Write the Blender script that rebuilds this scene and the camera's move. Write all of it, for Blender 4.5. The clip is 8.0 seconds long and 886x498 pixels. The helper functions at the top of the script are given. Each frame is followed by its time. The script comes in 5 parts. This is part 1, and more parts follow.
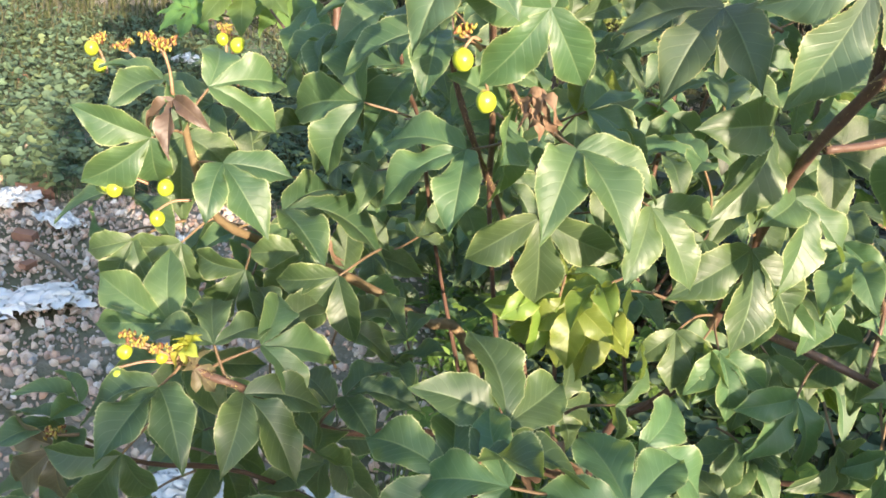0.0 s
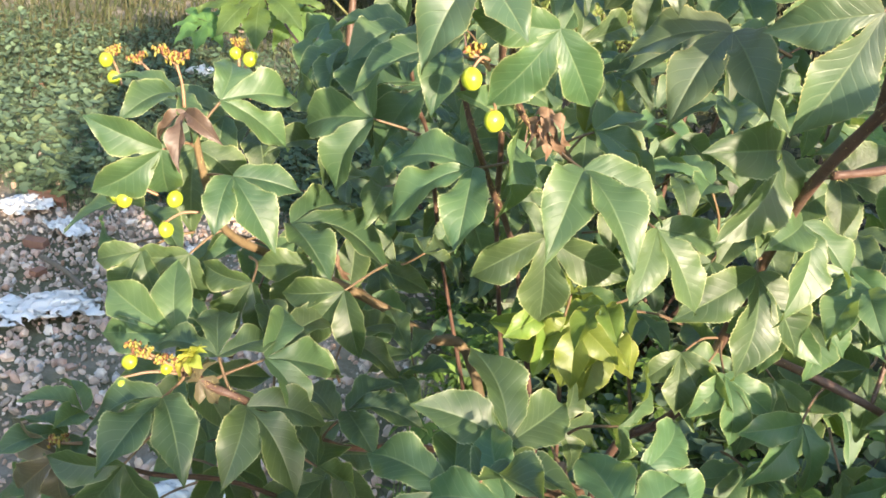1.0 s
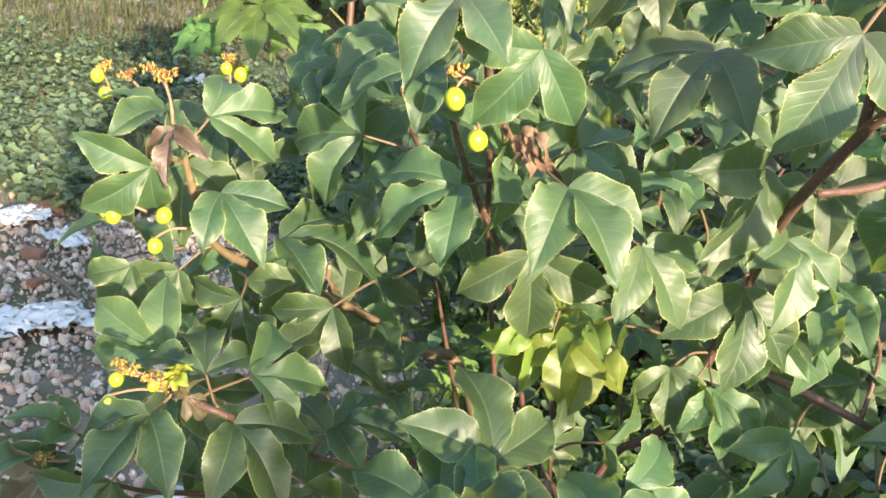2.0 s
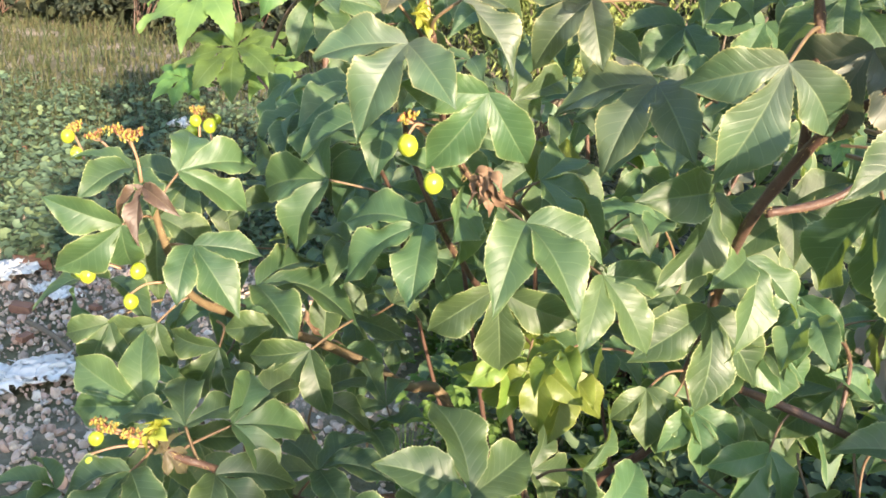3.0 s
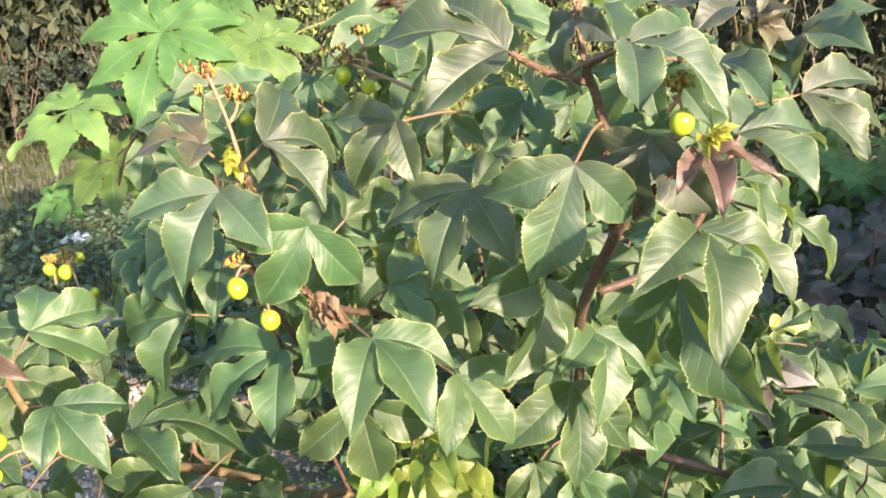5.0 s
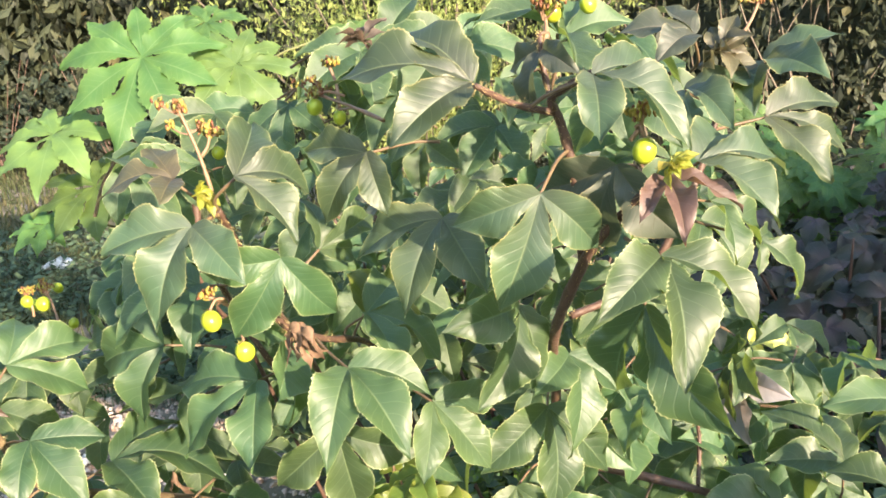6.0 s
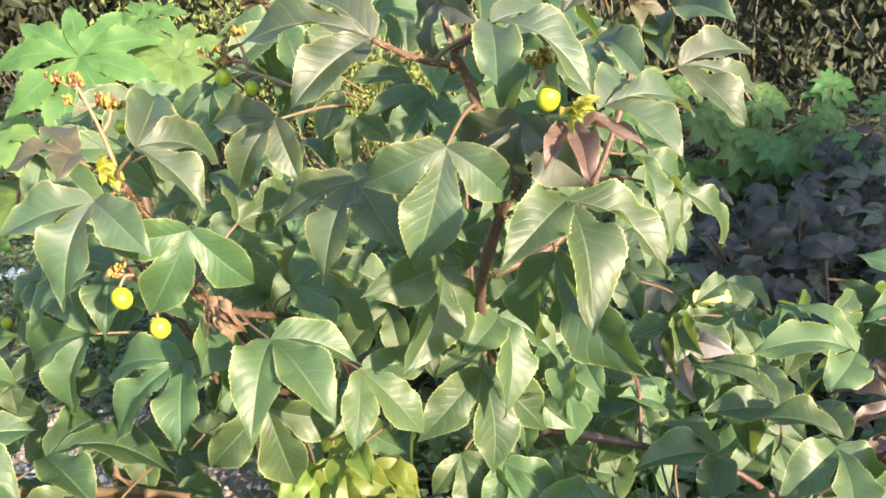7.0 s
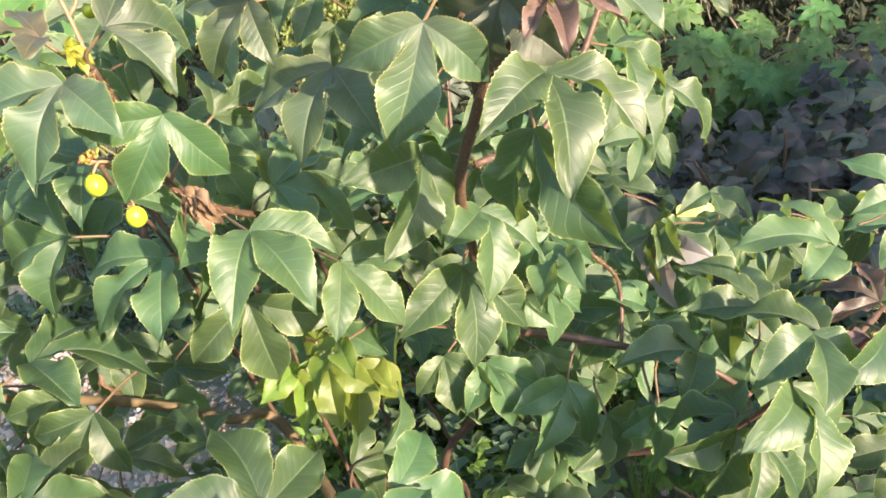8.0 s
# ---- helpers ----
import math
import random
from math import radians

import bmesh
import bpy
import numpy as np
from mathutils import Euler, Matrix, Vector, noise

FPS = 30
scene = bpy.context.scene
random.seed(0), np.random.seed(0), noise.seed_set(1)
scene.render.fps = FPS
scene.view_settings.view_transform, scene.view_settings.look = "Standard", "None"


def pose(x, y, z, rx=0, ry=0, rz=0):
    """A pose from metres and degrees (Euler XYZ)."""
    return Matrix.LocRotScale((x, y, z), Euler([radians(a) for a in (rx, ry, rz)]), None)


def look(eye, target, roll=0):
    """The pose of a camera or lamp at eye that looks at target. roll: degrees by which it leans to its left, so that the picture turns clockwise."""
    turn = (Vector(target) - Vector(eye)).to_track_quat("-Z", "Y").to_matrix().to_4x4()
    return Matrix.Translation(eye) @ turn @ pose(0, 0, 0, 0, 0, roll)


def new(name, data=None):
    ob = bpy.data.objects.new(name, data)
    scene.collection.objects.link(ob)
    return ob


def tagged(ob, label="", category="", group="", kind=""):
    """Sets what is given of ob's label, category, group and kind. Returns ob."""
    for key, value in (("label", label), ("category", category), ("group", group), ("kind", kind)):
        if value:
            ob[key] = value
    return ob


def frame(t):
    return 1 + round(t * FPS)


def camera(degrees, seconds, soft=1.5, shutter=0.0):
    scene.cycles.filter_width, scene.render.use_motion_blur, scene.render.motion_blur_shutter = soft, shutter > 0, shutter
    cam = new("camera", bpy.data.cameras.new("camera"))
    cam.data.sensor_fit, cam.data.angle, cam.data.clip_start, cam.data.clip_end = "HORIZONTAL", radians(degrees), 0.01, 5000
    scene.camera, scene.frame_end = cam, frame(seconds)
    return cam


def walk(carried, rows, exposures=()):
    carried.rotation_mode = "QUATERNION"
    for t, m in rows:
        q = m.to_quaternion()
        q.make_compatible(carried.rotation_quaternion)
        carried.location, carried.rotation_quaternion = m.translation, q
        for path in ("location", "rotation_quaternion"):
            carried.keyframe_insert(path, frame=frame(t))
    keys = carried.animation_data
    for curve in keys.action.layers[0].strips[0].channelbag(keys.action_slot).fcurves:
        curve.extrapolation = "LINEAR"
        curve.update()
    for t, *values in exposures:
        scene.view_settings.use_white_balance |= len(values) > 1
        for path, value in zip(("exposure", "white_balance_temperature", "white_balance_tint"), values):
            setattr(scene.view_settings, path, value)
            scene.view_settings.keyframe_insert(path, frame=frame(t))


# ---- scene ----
cam = camera(57.0, 8.0, soft=1.7)
PATH = [
    (0, (0.026, -0.016, 0.881), (0.031, 1.839, 0.134), 7.7),
    (0.5, (0.026, -0.016, 0.885), (0.011, 1.846, 0.154), 8.6),
    (1, (0.028, -0.017, 0.883), (0.006, 1.85, 0.168), 8.6),
    (1.5, (0.033, -0.015, 0.883), (0.006, 1.858, 0.181), 8.6),
    (2.8, (0.05, -0.016, 0.909), (0.033, 1.859, 0.213), 6.6),
    (3, (0.056, -0.022, 0.908), (0.036, 1.872, 0.265), 4.9),
    (3.5, (0.076, -0.026, 0.923), (0.07, 1.882, 0.324), 2.0),
    (4, (0.106, -0.021, 0.93), (0.17, 1.894, 0.357), -0.4),
    (4.5, (0.112, -0.023, 0.939), (0.227, 1.897, 0.39), -1.7),
    (4.7, (0.109, -0.021, 0.943), (0.256, 1.901, 0.412), -2.3),
    (5.8, (0.119, -0.025, 0.96), (0.291, 1.913, 0.496), -3.7),
    (6, (0.12, -0.027, 0.958), (0.319, 1.908, 0.491), -3.8),
    (6.5, (0.145, -0.026, 0.945), (0.383, 1.901, 0.469), -4.9),
    (7, (0.15, -0.03, 0.935), (0.427, 1.889, 0.441), -6.5),
    (7.5, (0.149, -0.03, 0.918), (0.429, 1.861, 0.327), -6.9),
    (8, (0.15, -0.036, 0.901), (0.435, 1.839, 0.265), -6.9),
]
walk(cam, [(t, look(eye, target, roll)) for t, eye, target, roll in PATH])

# ---- light ----
SUN_AZ, SUN_EL = 152.0, 15.0          # degrees: azimuth from +y towards +x, elevation
sun = new("sun", bpy.data.lights.new("sun", "SUN"))
sun.data.energy, sun.data.angle, sun.data.color = 4.1, radians(1.0), (1.0, 0.80, 0.60)
sx, sy = math.sin(radians(SUN_AZ)) * math.cos(radians(SUN_EL)), math.cos(radians(SUN_AZ)) * math.cos(radians(SUN_EL))
sun.matrix_world = look((10 * sx, 10 * sy, 10 * math.sin(radians(SUN_EL))), (0, 0, 0))
world = bpy.data.worlds.new("sky")
scene.world = world
world.use_nodes = True
sky = world.node_tree.nodes.new("ShaderNodeTexSky")
sky.sky_type, sky.sun_disc = "NISHITA", False
sky.sun_elevation, sky.sun_rotation = radians(SUN_EL), radians(SUN_AZ)
world.node_tree.links.new(sky.outputs["Color"], world.node_tree.nodes["Background"].inputs["Color"])
world.node_tree.nodes["Background"].inputs["Strength"].default_value = 0.15
scene.view_settings.exposure = 2.16


# ---- materials ----
class Nodes:
    """A thin wrapper round a material's node tree."""

    def __init__(self, name):
        self.mat = bpy.data.materials.new(name)
        self.mat.use_nodes = True
        self.tree = self.mat.node_tree
        self.bsdf = self.tree.nodes["Principled BSDF"]
        self.out = self.tree.nodes["Material Output"]

    def node(self, kind, **values):
        n = self.tree.nodes.new("ShaderNode" + kind)
        for key, value in values.items():
            setattr(n, key, value)
        return n

    def link(self, a, b):
        self.tree.links.new(a, b)

    def math(self, op, a, b=0.0, c=0.0):
        n = self.node("Math", operation=op)
        for i, v in enumerate((a, b, c)):
            if isinstance(v, (int, float)):
                n.inputs[i].default_value = v
            else:
                self.link(v, n.inputs[i])
        return n.outputs[0]

    def noise(self, scale, detail=4.0, rough=0.55, vector=None):
        n = self.node("TexNoise")
        n.inputs["Scale"].default_value, n.inputs["Detail"].default_value, n.inputs["Roughness"].default_value = scale, detail, rough
        self.link(vector or self.node("TexCoord").outputs["Object"], n.inputs["Vector"])
        return n.outputs["Fac"]

    def ramp(self, fac, *stops):
        n = self.node("ValToRGB")
        e = n.color_ramp.elements
        while len(e) < len(stops):
            e.new(0.5)
        for el, (p, c) in zip(e, stops):
            el.position, el.color = p, (*c, 1)
        self.link(fac, n.inputs["Fac"])
        return n.outputs["Color"]

    def mix(self, fac, a, b, blend="MIX"):
        n = self.node("Mix", data_type="RGBA", blend_type=blend)
        for i, v in ((0, fac), (6, a), (7, b)):
            if isinstance(v, (int, float)):
                n.inputs[i].default_value = v
            elif isinstance(v, tuple):
                n.inputs[i].default_value = (*v, 1)
            else:
                self.link(v, n.inputs[i])
        return n.outputs[2]

    def bump(self, height, strength, distance):
        n = self.node("Bump")
        n.inputs["Strength"].default_value, n.inputs["Distance"].default_value = strength, distance
        self.link(height, n.inputs["Height"])
        self.link(n.outputs["Normal"], self.bsdf.inputs["Normal"])

    def set(self, **values):
        names = {"color": "Base Color", "rough": "Roughness", "spec": "Specular IOR Level", "metal": "Metallic", "coat": "Coat Weight"}
        for key, v in values.items():
            s = self.bsdf.inputs[names[key]]
            if isinstance(v, (int, float)):
                s.default_value = v
            elif isinstance(v, tuple):
                s.default_value = (*v, 1)
            else:
                self.link(v, s)


def leaf_material(name, dark, light, vein, rim, through_light, rough=0.5, share=0.32, veins=9.0, spec=0.75, flush=(0.16, 0.05, 0.04), flush_amount=0.0):
    """A leaf blade: u runs along each lobe, v from edge to edge. Ribs, side veins, a pale rim and blotches."""
    m = Nodes(name)
    uv = m.node("SeparateXYZ")
    m.link(m.node("TexCoord").outputs["UV"], uv.inputs[0])
    u, v = uv.outputs[0], m.math("ABSOLUTE", m.math("SUBTRACT", uv.outputs[1], 0.5))      # v: 0 rib, 0.5 edge
    rnd = m.node("ObjectInfo").outputs["Random"]
    blot = m.noise(28.0, 3.0)
    fine = m.noise(260.0, 3.0, 0.6)
    base = m.mix(blot, dark, light)
    hue = m.node("HueSaturation")
    m.link(base, hue.inputs["Color"])
    m.link(m.math("MULTIPLY_ADD", rnd, 0.055, 0.476), hue.inputs["Hue"])
    m.link(m.math("MULTIPLY_ADD", m.math("FRACT", m.math("MULTIPLY", rnd, 7.3)), 0.72, 0.58), hue.inputs["Value"])
    base = hue.outputs["Color"]
    if flush_amount:
        base = m.mix(m.math("MULTIPLY", m.math("SUBTRACT", 1.0, m.math("MINIMUM", m.math("MULTIPLY", u, 1.6), 1.0)), flush_amount), base, flush)
    # side veins curve forward from the rib to the edge
    phase = m.math("SUBTRACT", m.math("MULTIPLY", u, veins), m.math("MULTIPLY", v, 4.2))
    wob = m.math("FRACT", m.math("ADD", phase, m.math("MULTIPLY", blot, 0.25)))
    side = m.math("SUBTRACT", 1.0, m.math("MINIMUM", m.math("MULTIPLY", m.math("ABSOLUTE", m.math("SUBTRACT", wob, 0.5)), 15.0), 1.0))
    rib = m.math("SUBTRACT", 1.0, m.math("MINIMUM", m.math("MULTIPLY", v, 34.0), 1.0))
    base = m.mix(m.math("MULTIPLY", side, 0.18), base, vein)
    base = m.mix(m.math("MULTIPLY", rib, 0.38), base, vein)
    margin = m.math("MULTIPLY", m.math("POWER", m.math("MULTIPLY", v, 2.0), 3.0), m.math("MULTIPLY", m.noise(16.0, 2.0), 0.4))
    base = m.mix(margin, base, m.mix(0.4, light, through_light))
    edge = m.math("MULTIPLY", m.math("MAXIMUM", m.math("SUBTRACT", v, 0.479), 0.0), 60.0)
    base = m.mix(m.math("MULTIPLY", m.math("MINIMUM", edge, 1.0), m.math("MULTIPLY_ADD", blot, 0.75, 0.22)), base, rim)
    base = m.mix(m.math("MULTIPLY", m.math("GREATER_THAN", m.noise(45.0, 5.0, 0.7), 0.72), 0.5), base, (0.16, 0.13, 0.05))
    m.set(color=base, rough=m.math("MULTIPLY_ADD", fine, 0.2, rough - 0.1), spec=spec)
    quilt = m.math("SUBTRACT", 1.0, m.math("POWER", m.math("MULTIPLY", m.math("ABSOLUTE", m.math("SUBTRACT", wob, 0.5)), 2.0), 2.0))
    h = m.math("ADD", m.math("MULTIPLY", m.math("ADD", m.math("ADD", m.math("MULTIPLY", side, 0.4), m.math("MULTIPLY", quilt, 0.22)), rib), -1.0), m.math("ADD", m.math("MULTIPLY", fine, 0.3), m.math("MULTIPLY", m.noise(55.0, 2.0), 2.4)))
    m.bump(h, 0.4, 0.0009)
    tr = m.node("BsdfTranslucent")
    m.link(m.mix(0.5, base, through_light), tr.inputs["Color"])
    sh = m.node("MixShader")
    sh.inputs[0].default_value = share
    m.link(m.bsdf.outputs[0], sh.inputs[1])
    m.link(tr.outputs[0], sh.inputs[2])
    m.link(sh.outputs[0], m.out.inputs["Surface"])
    return m.mat


LEAF = {
    "green": leaf_material("leaf_green", (0.027, 0.073, 0.036), (0.084, 0.140, 0.055), (0.29, 0.37, 0.18), (0.54, 0.55, 0.27), (0.38, 0.52, 0.06)),
    "flushed": leaf_material("leaf_flushed", (0.026, 0.064, 0.038), (0.078, 0.120, 0.058), (0.31, 0.36, 0.18), (0.52, 0.46, 0.2), (0.36, 0.42, 0.07), flush=(0.095, 0.08, 0.085), flush_amount=0.35),
    # yellow-green base colour also carries the glow of light through the blade
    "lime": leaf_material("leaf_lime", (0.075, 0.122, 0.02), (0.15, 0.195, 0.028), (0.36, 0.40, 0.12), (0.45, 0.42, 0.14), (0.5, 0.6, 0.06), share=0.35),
    "dusk": leaf_material("leaf_dusk", (0.055, 0.075, 0.055), (0.11, 0.125, 0.085), (0.24, 0.20, 0.15), (0.40, 0.33, 0.16), (0.2, 0.27, 0.09), flush=(0.10, 0.09, 0.08), flush_amount=0.2),
    "bronze": leaf_material("leaf_bronze", (0.06, 0.04, 0.033), (0.135, 0.088, 0.066), (0.32, 0.25, 0.16), (0.5, 0.4, 0.24), (0.4, 0.18, 0.07), rough=0.5),
    "bronze2": leaf_material("leaf_olive_bronze", (0.075, 0.078, 0.042), (0.15, 0.14, 0.075), (0.40, 0.30, 0.14), (0.5, 0.42, 0.18), (0.27, 0.24, 0.1), flush=(0.13, 0.08, 0.07), flush_amount=0.35),
    "mauve": leaf_material("leaf_mauve", (0.36, 0.33, 0.36), (0.50, 0.48, 0.48), (0.45, 0.33, 0.33), (0.4, 0.38, 0.3), (0.4, 0.3, 0.25), rough=0.45, flush=(0.3, 0.16, 0.19), flush_amount=0.4),
    "yellow": leaf_material("leaf_yellow", (0.55, 0.44, 0.09), (0.70, 0.60, 0.16), (0.7, 0.62, 0.3), (0.6, 0.5, 0.2), (0.7, 0.55, 0.1), share=0.3),
    "tuft": leaf_material("leaf_yellow_tuft", (0.34, 0.36, 0.04), (0.5, 0.47, 0.07), (0.55, 0.5, 0.15), (0.5, 0.42, 0.1), (0.6, 0.58, 0.06), share=0.35),
    "castor": leaf_material("leaf_castor", (0.05, 0.14, 0.055), (0.13, 0.225, 0.06), (0.32, 0.42, 0.17), (0.22, 0.34, 0.12), (0.42, 0.54, 0.06), rough=0.55, share=0.4, veins=12.0, spec=0.45),
    # green darkened in the colour itself to stand for shade at the far edge
    "deep": leaf_material("leaf_dimmed_green", (0.02, 0.032, 0.022), (0.042, 0.056, 0.036), (0.07, 0.08, 0.05), (0.06, 0.065, 0.04), (0.08, 0.1, 0.04), spec=0.25),
    # purplish leaf whose dark, dull tones also hold the shade behind
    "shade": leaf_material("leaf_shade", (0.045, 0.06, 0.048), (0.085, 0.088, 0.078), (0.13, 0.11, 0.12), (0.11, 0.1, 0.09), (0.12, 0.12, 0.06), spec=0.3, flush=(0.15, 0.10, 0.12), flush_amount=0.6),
}


def bark_material(name, a, b, c, scale=90.0, rough=0.6):
    m = Nodes(name)
    n = m.noise(scale, 5.0, 0.6)
    big = m.noise(14.0, 3.0)
    col = m.mix(m.math("MULTIPLY", big, 0.9), m.ramp(n, (0.3, a), (0.7, b)), c)
    m.set(color=col, rough=rough, spec=0.35)
    m.bump(n, 0.6, 0.002)
    return m.mat


BARK = bark_material("bark_brown", (0.09, 0.065, 0.038), (0.2, 0.15, 0.08), (0.15, 0.105, 0.055))
TWIG = bark_material("bark_red", (0.06, 0.034, 0.027), (0.125, 0.07, 0.05), (0.10, 0.062, 0.044), 140.0, 0.45)
STALK = bark_material("stalk_pink", (0.2, 0.12, 0.08), (0.3, 0.19, 0.12), (0.26, 0.165, 0.09), 160.0, 0.45)
PETIOLE = bark_material("petiole_red", (0.12, 0.06, 0.045), (0.20, 0.115, 0.075), (0.15, 0.12, 0.06), 120.0, 0.45)
DRY = bark_material("dry_leaf", (0.10, 0.06, 0.04), (0.26, 0.18, 0.11), (0.17, 0.10, 0.065), 70.0, 0.7)
DEAD = bark_material("dead_twig", (0.10, 0.08, 0.06), (0.20, 0.165, 0.12), (0.15, 0.12, 0.09), 60.0, 0.85)
GREEN_STALK = bark_material("petiole_green", (0.11, 0.14, 0.05), (0.19, 0.23, 0.09), (0.18, 0.15, 0.08), 120.0, 0.5)
HAIR = bark_material("gland_hair", (0.36, 0.30, 0.12), (0.5, 0.42, 0.2), (0.4, 0.3, 0.12), 60.0, 0.5)


def fruit_material():
    m = Nodes("fruit_yellow_green")
    n = m.noise(160.0, 3.0)
    col = m.mix(m.math("MULTIPLY", m.node("ObjectInfo").outputs["Random"], 0.6), m.ramp(n, (0.3, (0.31, 0.37, 0.02)), (0.75, (0.42, 0.45, 0.035))), (0.26, 0.38, 0.03))
    m.set(color=col, rough=0.28, spec=0.5)
    m.bsdf.inputs["Subsurface Weight"].default_value = 0.15
    m.bsdf.inputs["Subsurface Radius"].default_value = (0.004, 0.004, 0.001)
    m.bump(n, 0.15, 0.0005)
    return m.mat


FRUIT = fruit_material()


def ground_material():
    m = Nodes("earth")
    pos = m.node("TexCoord").outputs["Object"]
    n, big = m.noise(60.0, 6.0, 0.65, pos), m.noise(2.2, 4.0, 0.6, pos)
    col = m.ramp(n, (0.25, (0.30, 0.24, 0.195)), (0.5, (0.46, 0.39, 0.33)), (0.8, (0.56, 0.50, 0.44)))
    col = m.mix(m.math("MULTIPLY", big, 0.5), col, (0.15, 0.12, 0.095))
    patch = m.noise(0.7, 5.0, 0.65, pos)
    col = m.mix(m.ramp(patch, (0.38, (0.0, 0.0, 0.0)), (0.52, (0.85, 0.85, 0.85))), col, m.mix(n, (0.06, 0.07, 0.03), (0.14, 0.14, 0.07)))
    m.set(color=col, rough=0.95, spec=0.2)
    m.bump(n, 0.9, 0.012)
    return m.mat


EARTH = ground_material()


def island_material(name, stops, rough=0.85, share=0.0, grain=40.0):
    """Countless small pieces in one mesh, each with a colour of its own."""
    m = Nodes(name)
    rnd = m.node("NewGeometry").outputs["Random Per Island"]
    col = m.ramp(rnd, *stops)
    n = m.noise(grain, 4.0)
    col = m.mix(m.math("MULTIPLY", n, 0.5), col, (0.10, 0.085, 0.06), "OVERLAY")
    m.set(color=col, rough=rough, spec=0.3)
    m.bump(n, 0.4, 0.002)
    if share:
        tr = m.node("BsdfTranslucent")
        m.link(col, tr.inputs["Color"])
        sh = m.node("MixShader")
        sh.inputs[0].default_value = share
        m.link(m.bsdf.outputs[0], sh.inputs[1])
        m.link(tr.outputs[0], sh.inputs[2])
        m.link(sh.outputs[0], m.out.inputs["Surface"])
    return m.mat


FEATHER = island_material("feather_leaf", ((0.0, (0.16, 0.22, 0.06)), (0.5, (0.26, 0.33, 0.10)), (1.0, (0.38, 0.42, 0.14))), 0.6, 0.35)
BUD = island_material("bud_orange", ((0.0, (0.16, 0.06, 0.035)), (0.3, (0.26, 0.13, 0.05)), (0.55, (0.36, 0.28, 0.06)), (0.8, (0.38, 0.36, 0.08)), (1.0, (0.18, 0.15, 0.06))), 0.5)
STONES = island_material("gravel", ((0.0, (0.40, 0.33, 0.275)), (0.25, (0.56, 0.48, 0.41)), (0.5, (0.66, 0.58, 0.51)), (0.72, (0.50, 0.33, 0.24)), (0.9, (0.74, 0.70, 0.65)), (1.0, (0.46, 0.45, 0.45))))
FRESH = island_material("fresh_weed", ((0.0, (0.11, 0.21, 0.045)), (0.5, (0.17, 0.29, 0.065)), (1.0, (0.24, 0.37, 0.09))), 0.5, 0.35)
GRASS = island_material("grass", ((0.0, (0.045, 0.065, 0.028)), (0.4, (0.085, 0.105, 0.045)), (0.75, (0.125, 0.115, 0.06)), (1.0, (0.06, 0.09, 0.032))), 0.7, 0.25)
WEED = island_material("weed", ((0.0, (0.10, 0.155, 0.10)), (0.5, (0.13, 0.20, 0.12)), (0.85, (0.16, 0.24, 0.135)), (1.0, (0.23, 0.29, 0.13))), 0.5, 0.3)
THICKET = island_material("thicket_leaf", ((0.0, (0.032, 0.04, 0.028)), (0.5, (0.055, 0.07, 0.042)), (0.9, (0.085, 0.10, 0.055)), (1.0, (0.16, 0.15, 0.075))), 0.6, 0.25)


def plain(name, color, rough, grain=50.0, dark=0.6, bump=0.3):
    m = Nodes(name)
    n = m.noise(grain, 5.0)
    m.set(color=m.mix(n, tuple(c * dark for c in color), color), rough=rough, spec=0.4)
    m.bump(n, bump, 0.002)
    return m.mat


SCRAP = plain("white_plastic", (0.80, 0.79, 0.77), 0.45, 30.0, 0.8)
BLUE = plain("blue_plastic", (0.25, 0.42, 0.62), 0.4, 40.0, 0.7)
BRICK = plain("brick_red", (0.30, 0.16, 0.11), 0.9, 80.0, 0.6)


# ---- makers ----
def part(name, bm, material, parent=None, label="", smooth=True, m=None):
    """Links a bmesh as ONE mesh object, under a thing or a part if one is given."""
    me = bpy.data.meshes.new(name)
    bm.to_mesh(me)
    bm.free()
    if smooth:
        me.polygons.foreach_set("use_smooth", [True] * len(me.polygons))
    me.materials.append(material)
    return placed(name, me, parent, label, m)


def placed(name, me, parent=None, label="", m=None):
    ob = new(name, me)
    if m is not None:
        ob.matrix_basis = m
    if parent is not None:
        ob.parent = parent
    return tagged(ob, label)


def tube(bm, pts, r0, r1, sides=7, knots=True):
    """A tapered, slightly knotted tube along a smoothed line."""
    pts = smooth_line([Vector(p) for p in pts])
    n = len(pts)
    rings = []
    side = Vector((0.31, 0.87, 0.38))
    for i, p in enumerate(pts):
        d = (pts[min(i + 1, n - 1)] - pts[max(i - 1, 0)]).normalized()
        a = d.cross(side).normalized()
        b = d.cross(a)
        r = r0 + (r1 - r0) * i / (n - 1)
        if knots:
            r *= 1 + 0.14 * noise.noise(p * 60) + (0.18 if i % 5 == 3 else 0)
        rings.append([bm.verts.new(p + (a * math.cos(k * math.tau / sides) + b * math.sin(k * math.tau / sides)) * r) for k in range(sides)])
    for ra, rb in zip(rings, rings[1:]):
        for k in range(sides):
            bm.faces.new((ra[k], ra[(k + 1) % sides], rb[(k + 1) % sides], rb[k]))
    bm.faces.new(rings[0][::-1])
    bm.faces.new(rings[-1])
    return pts


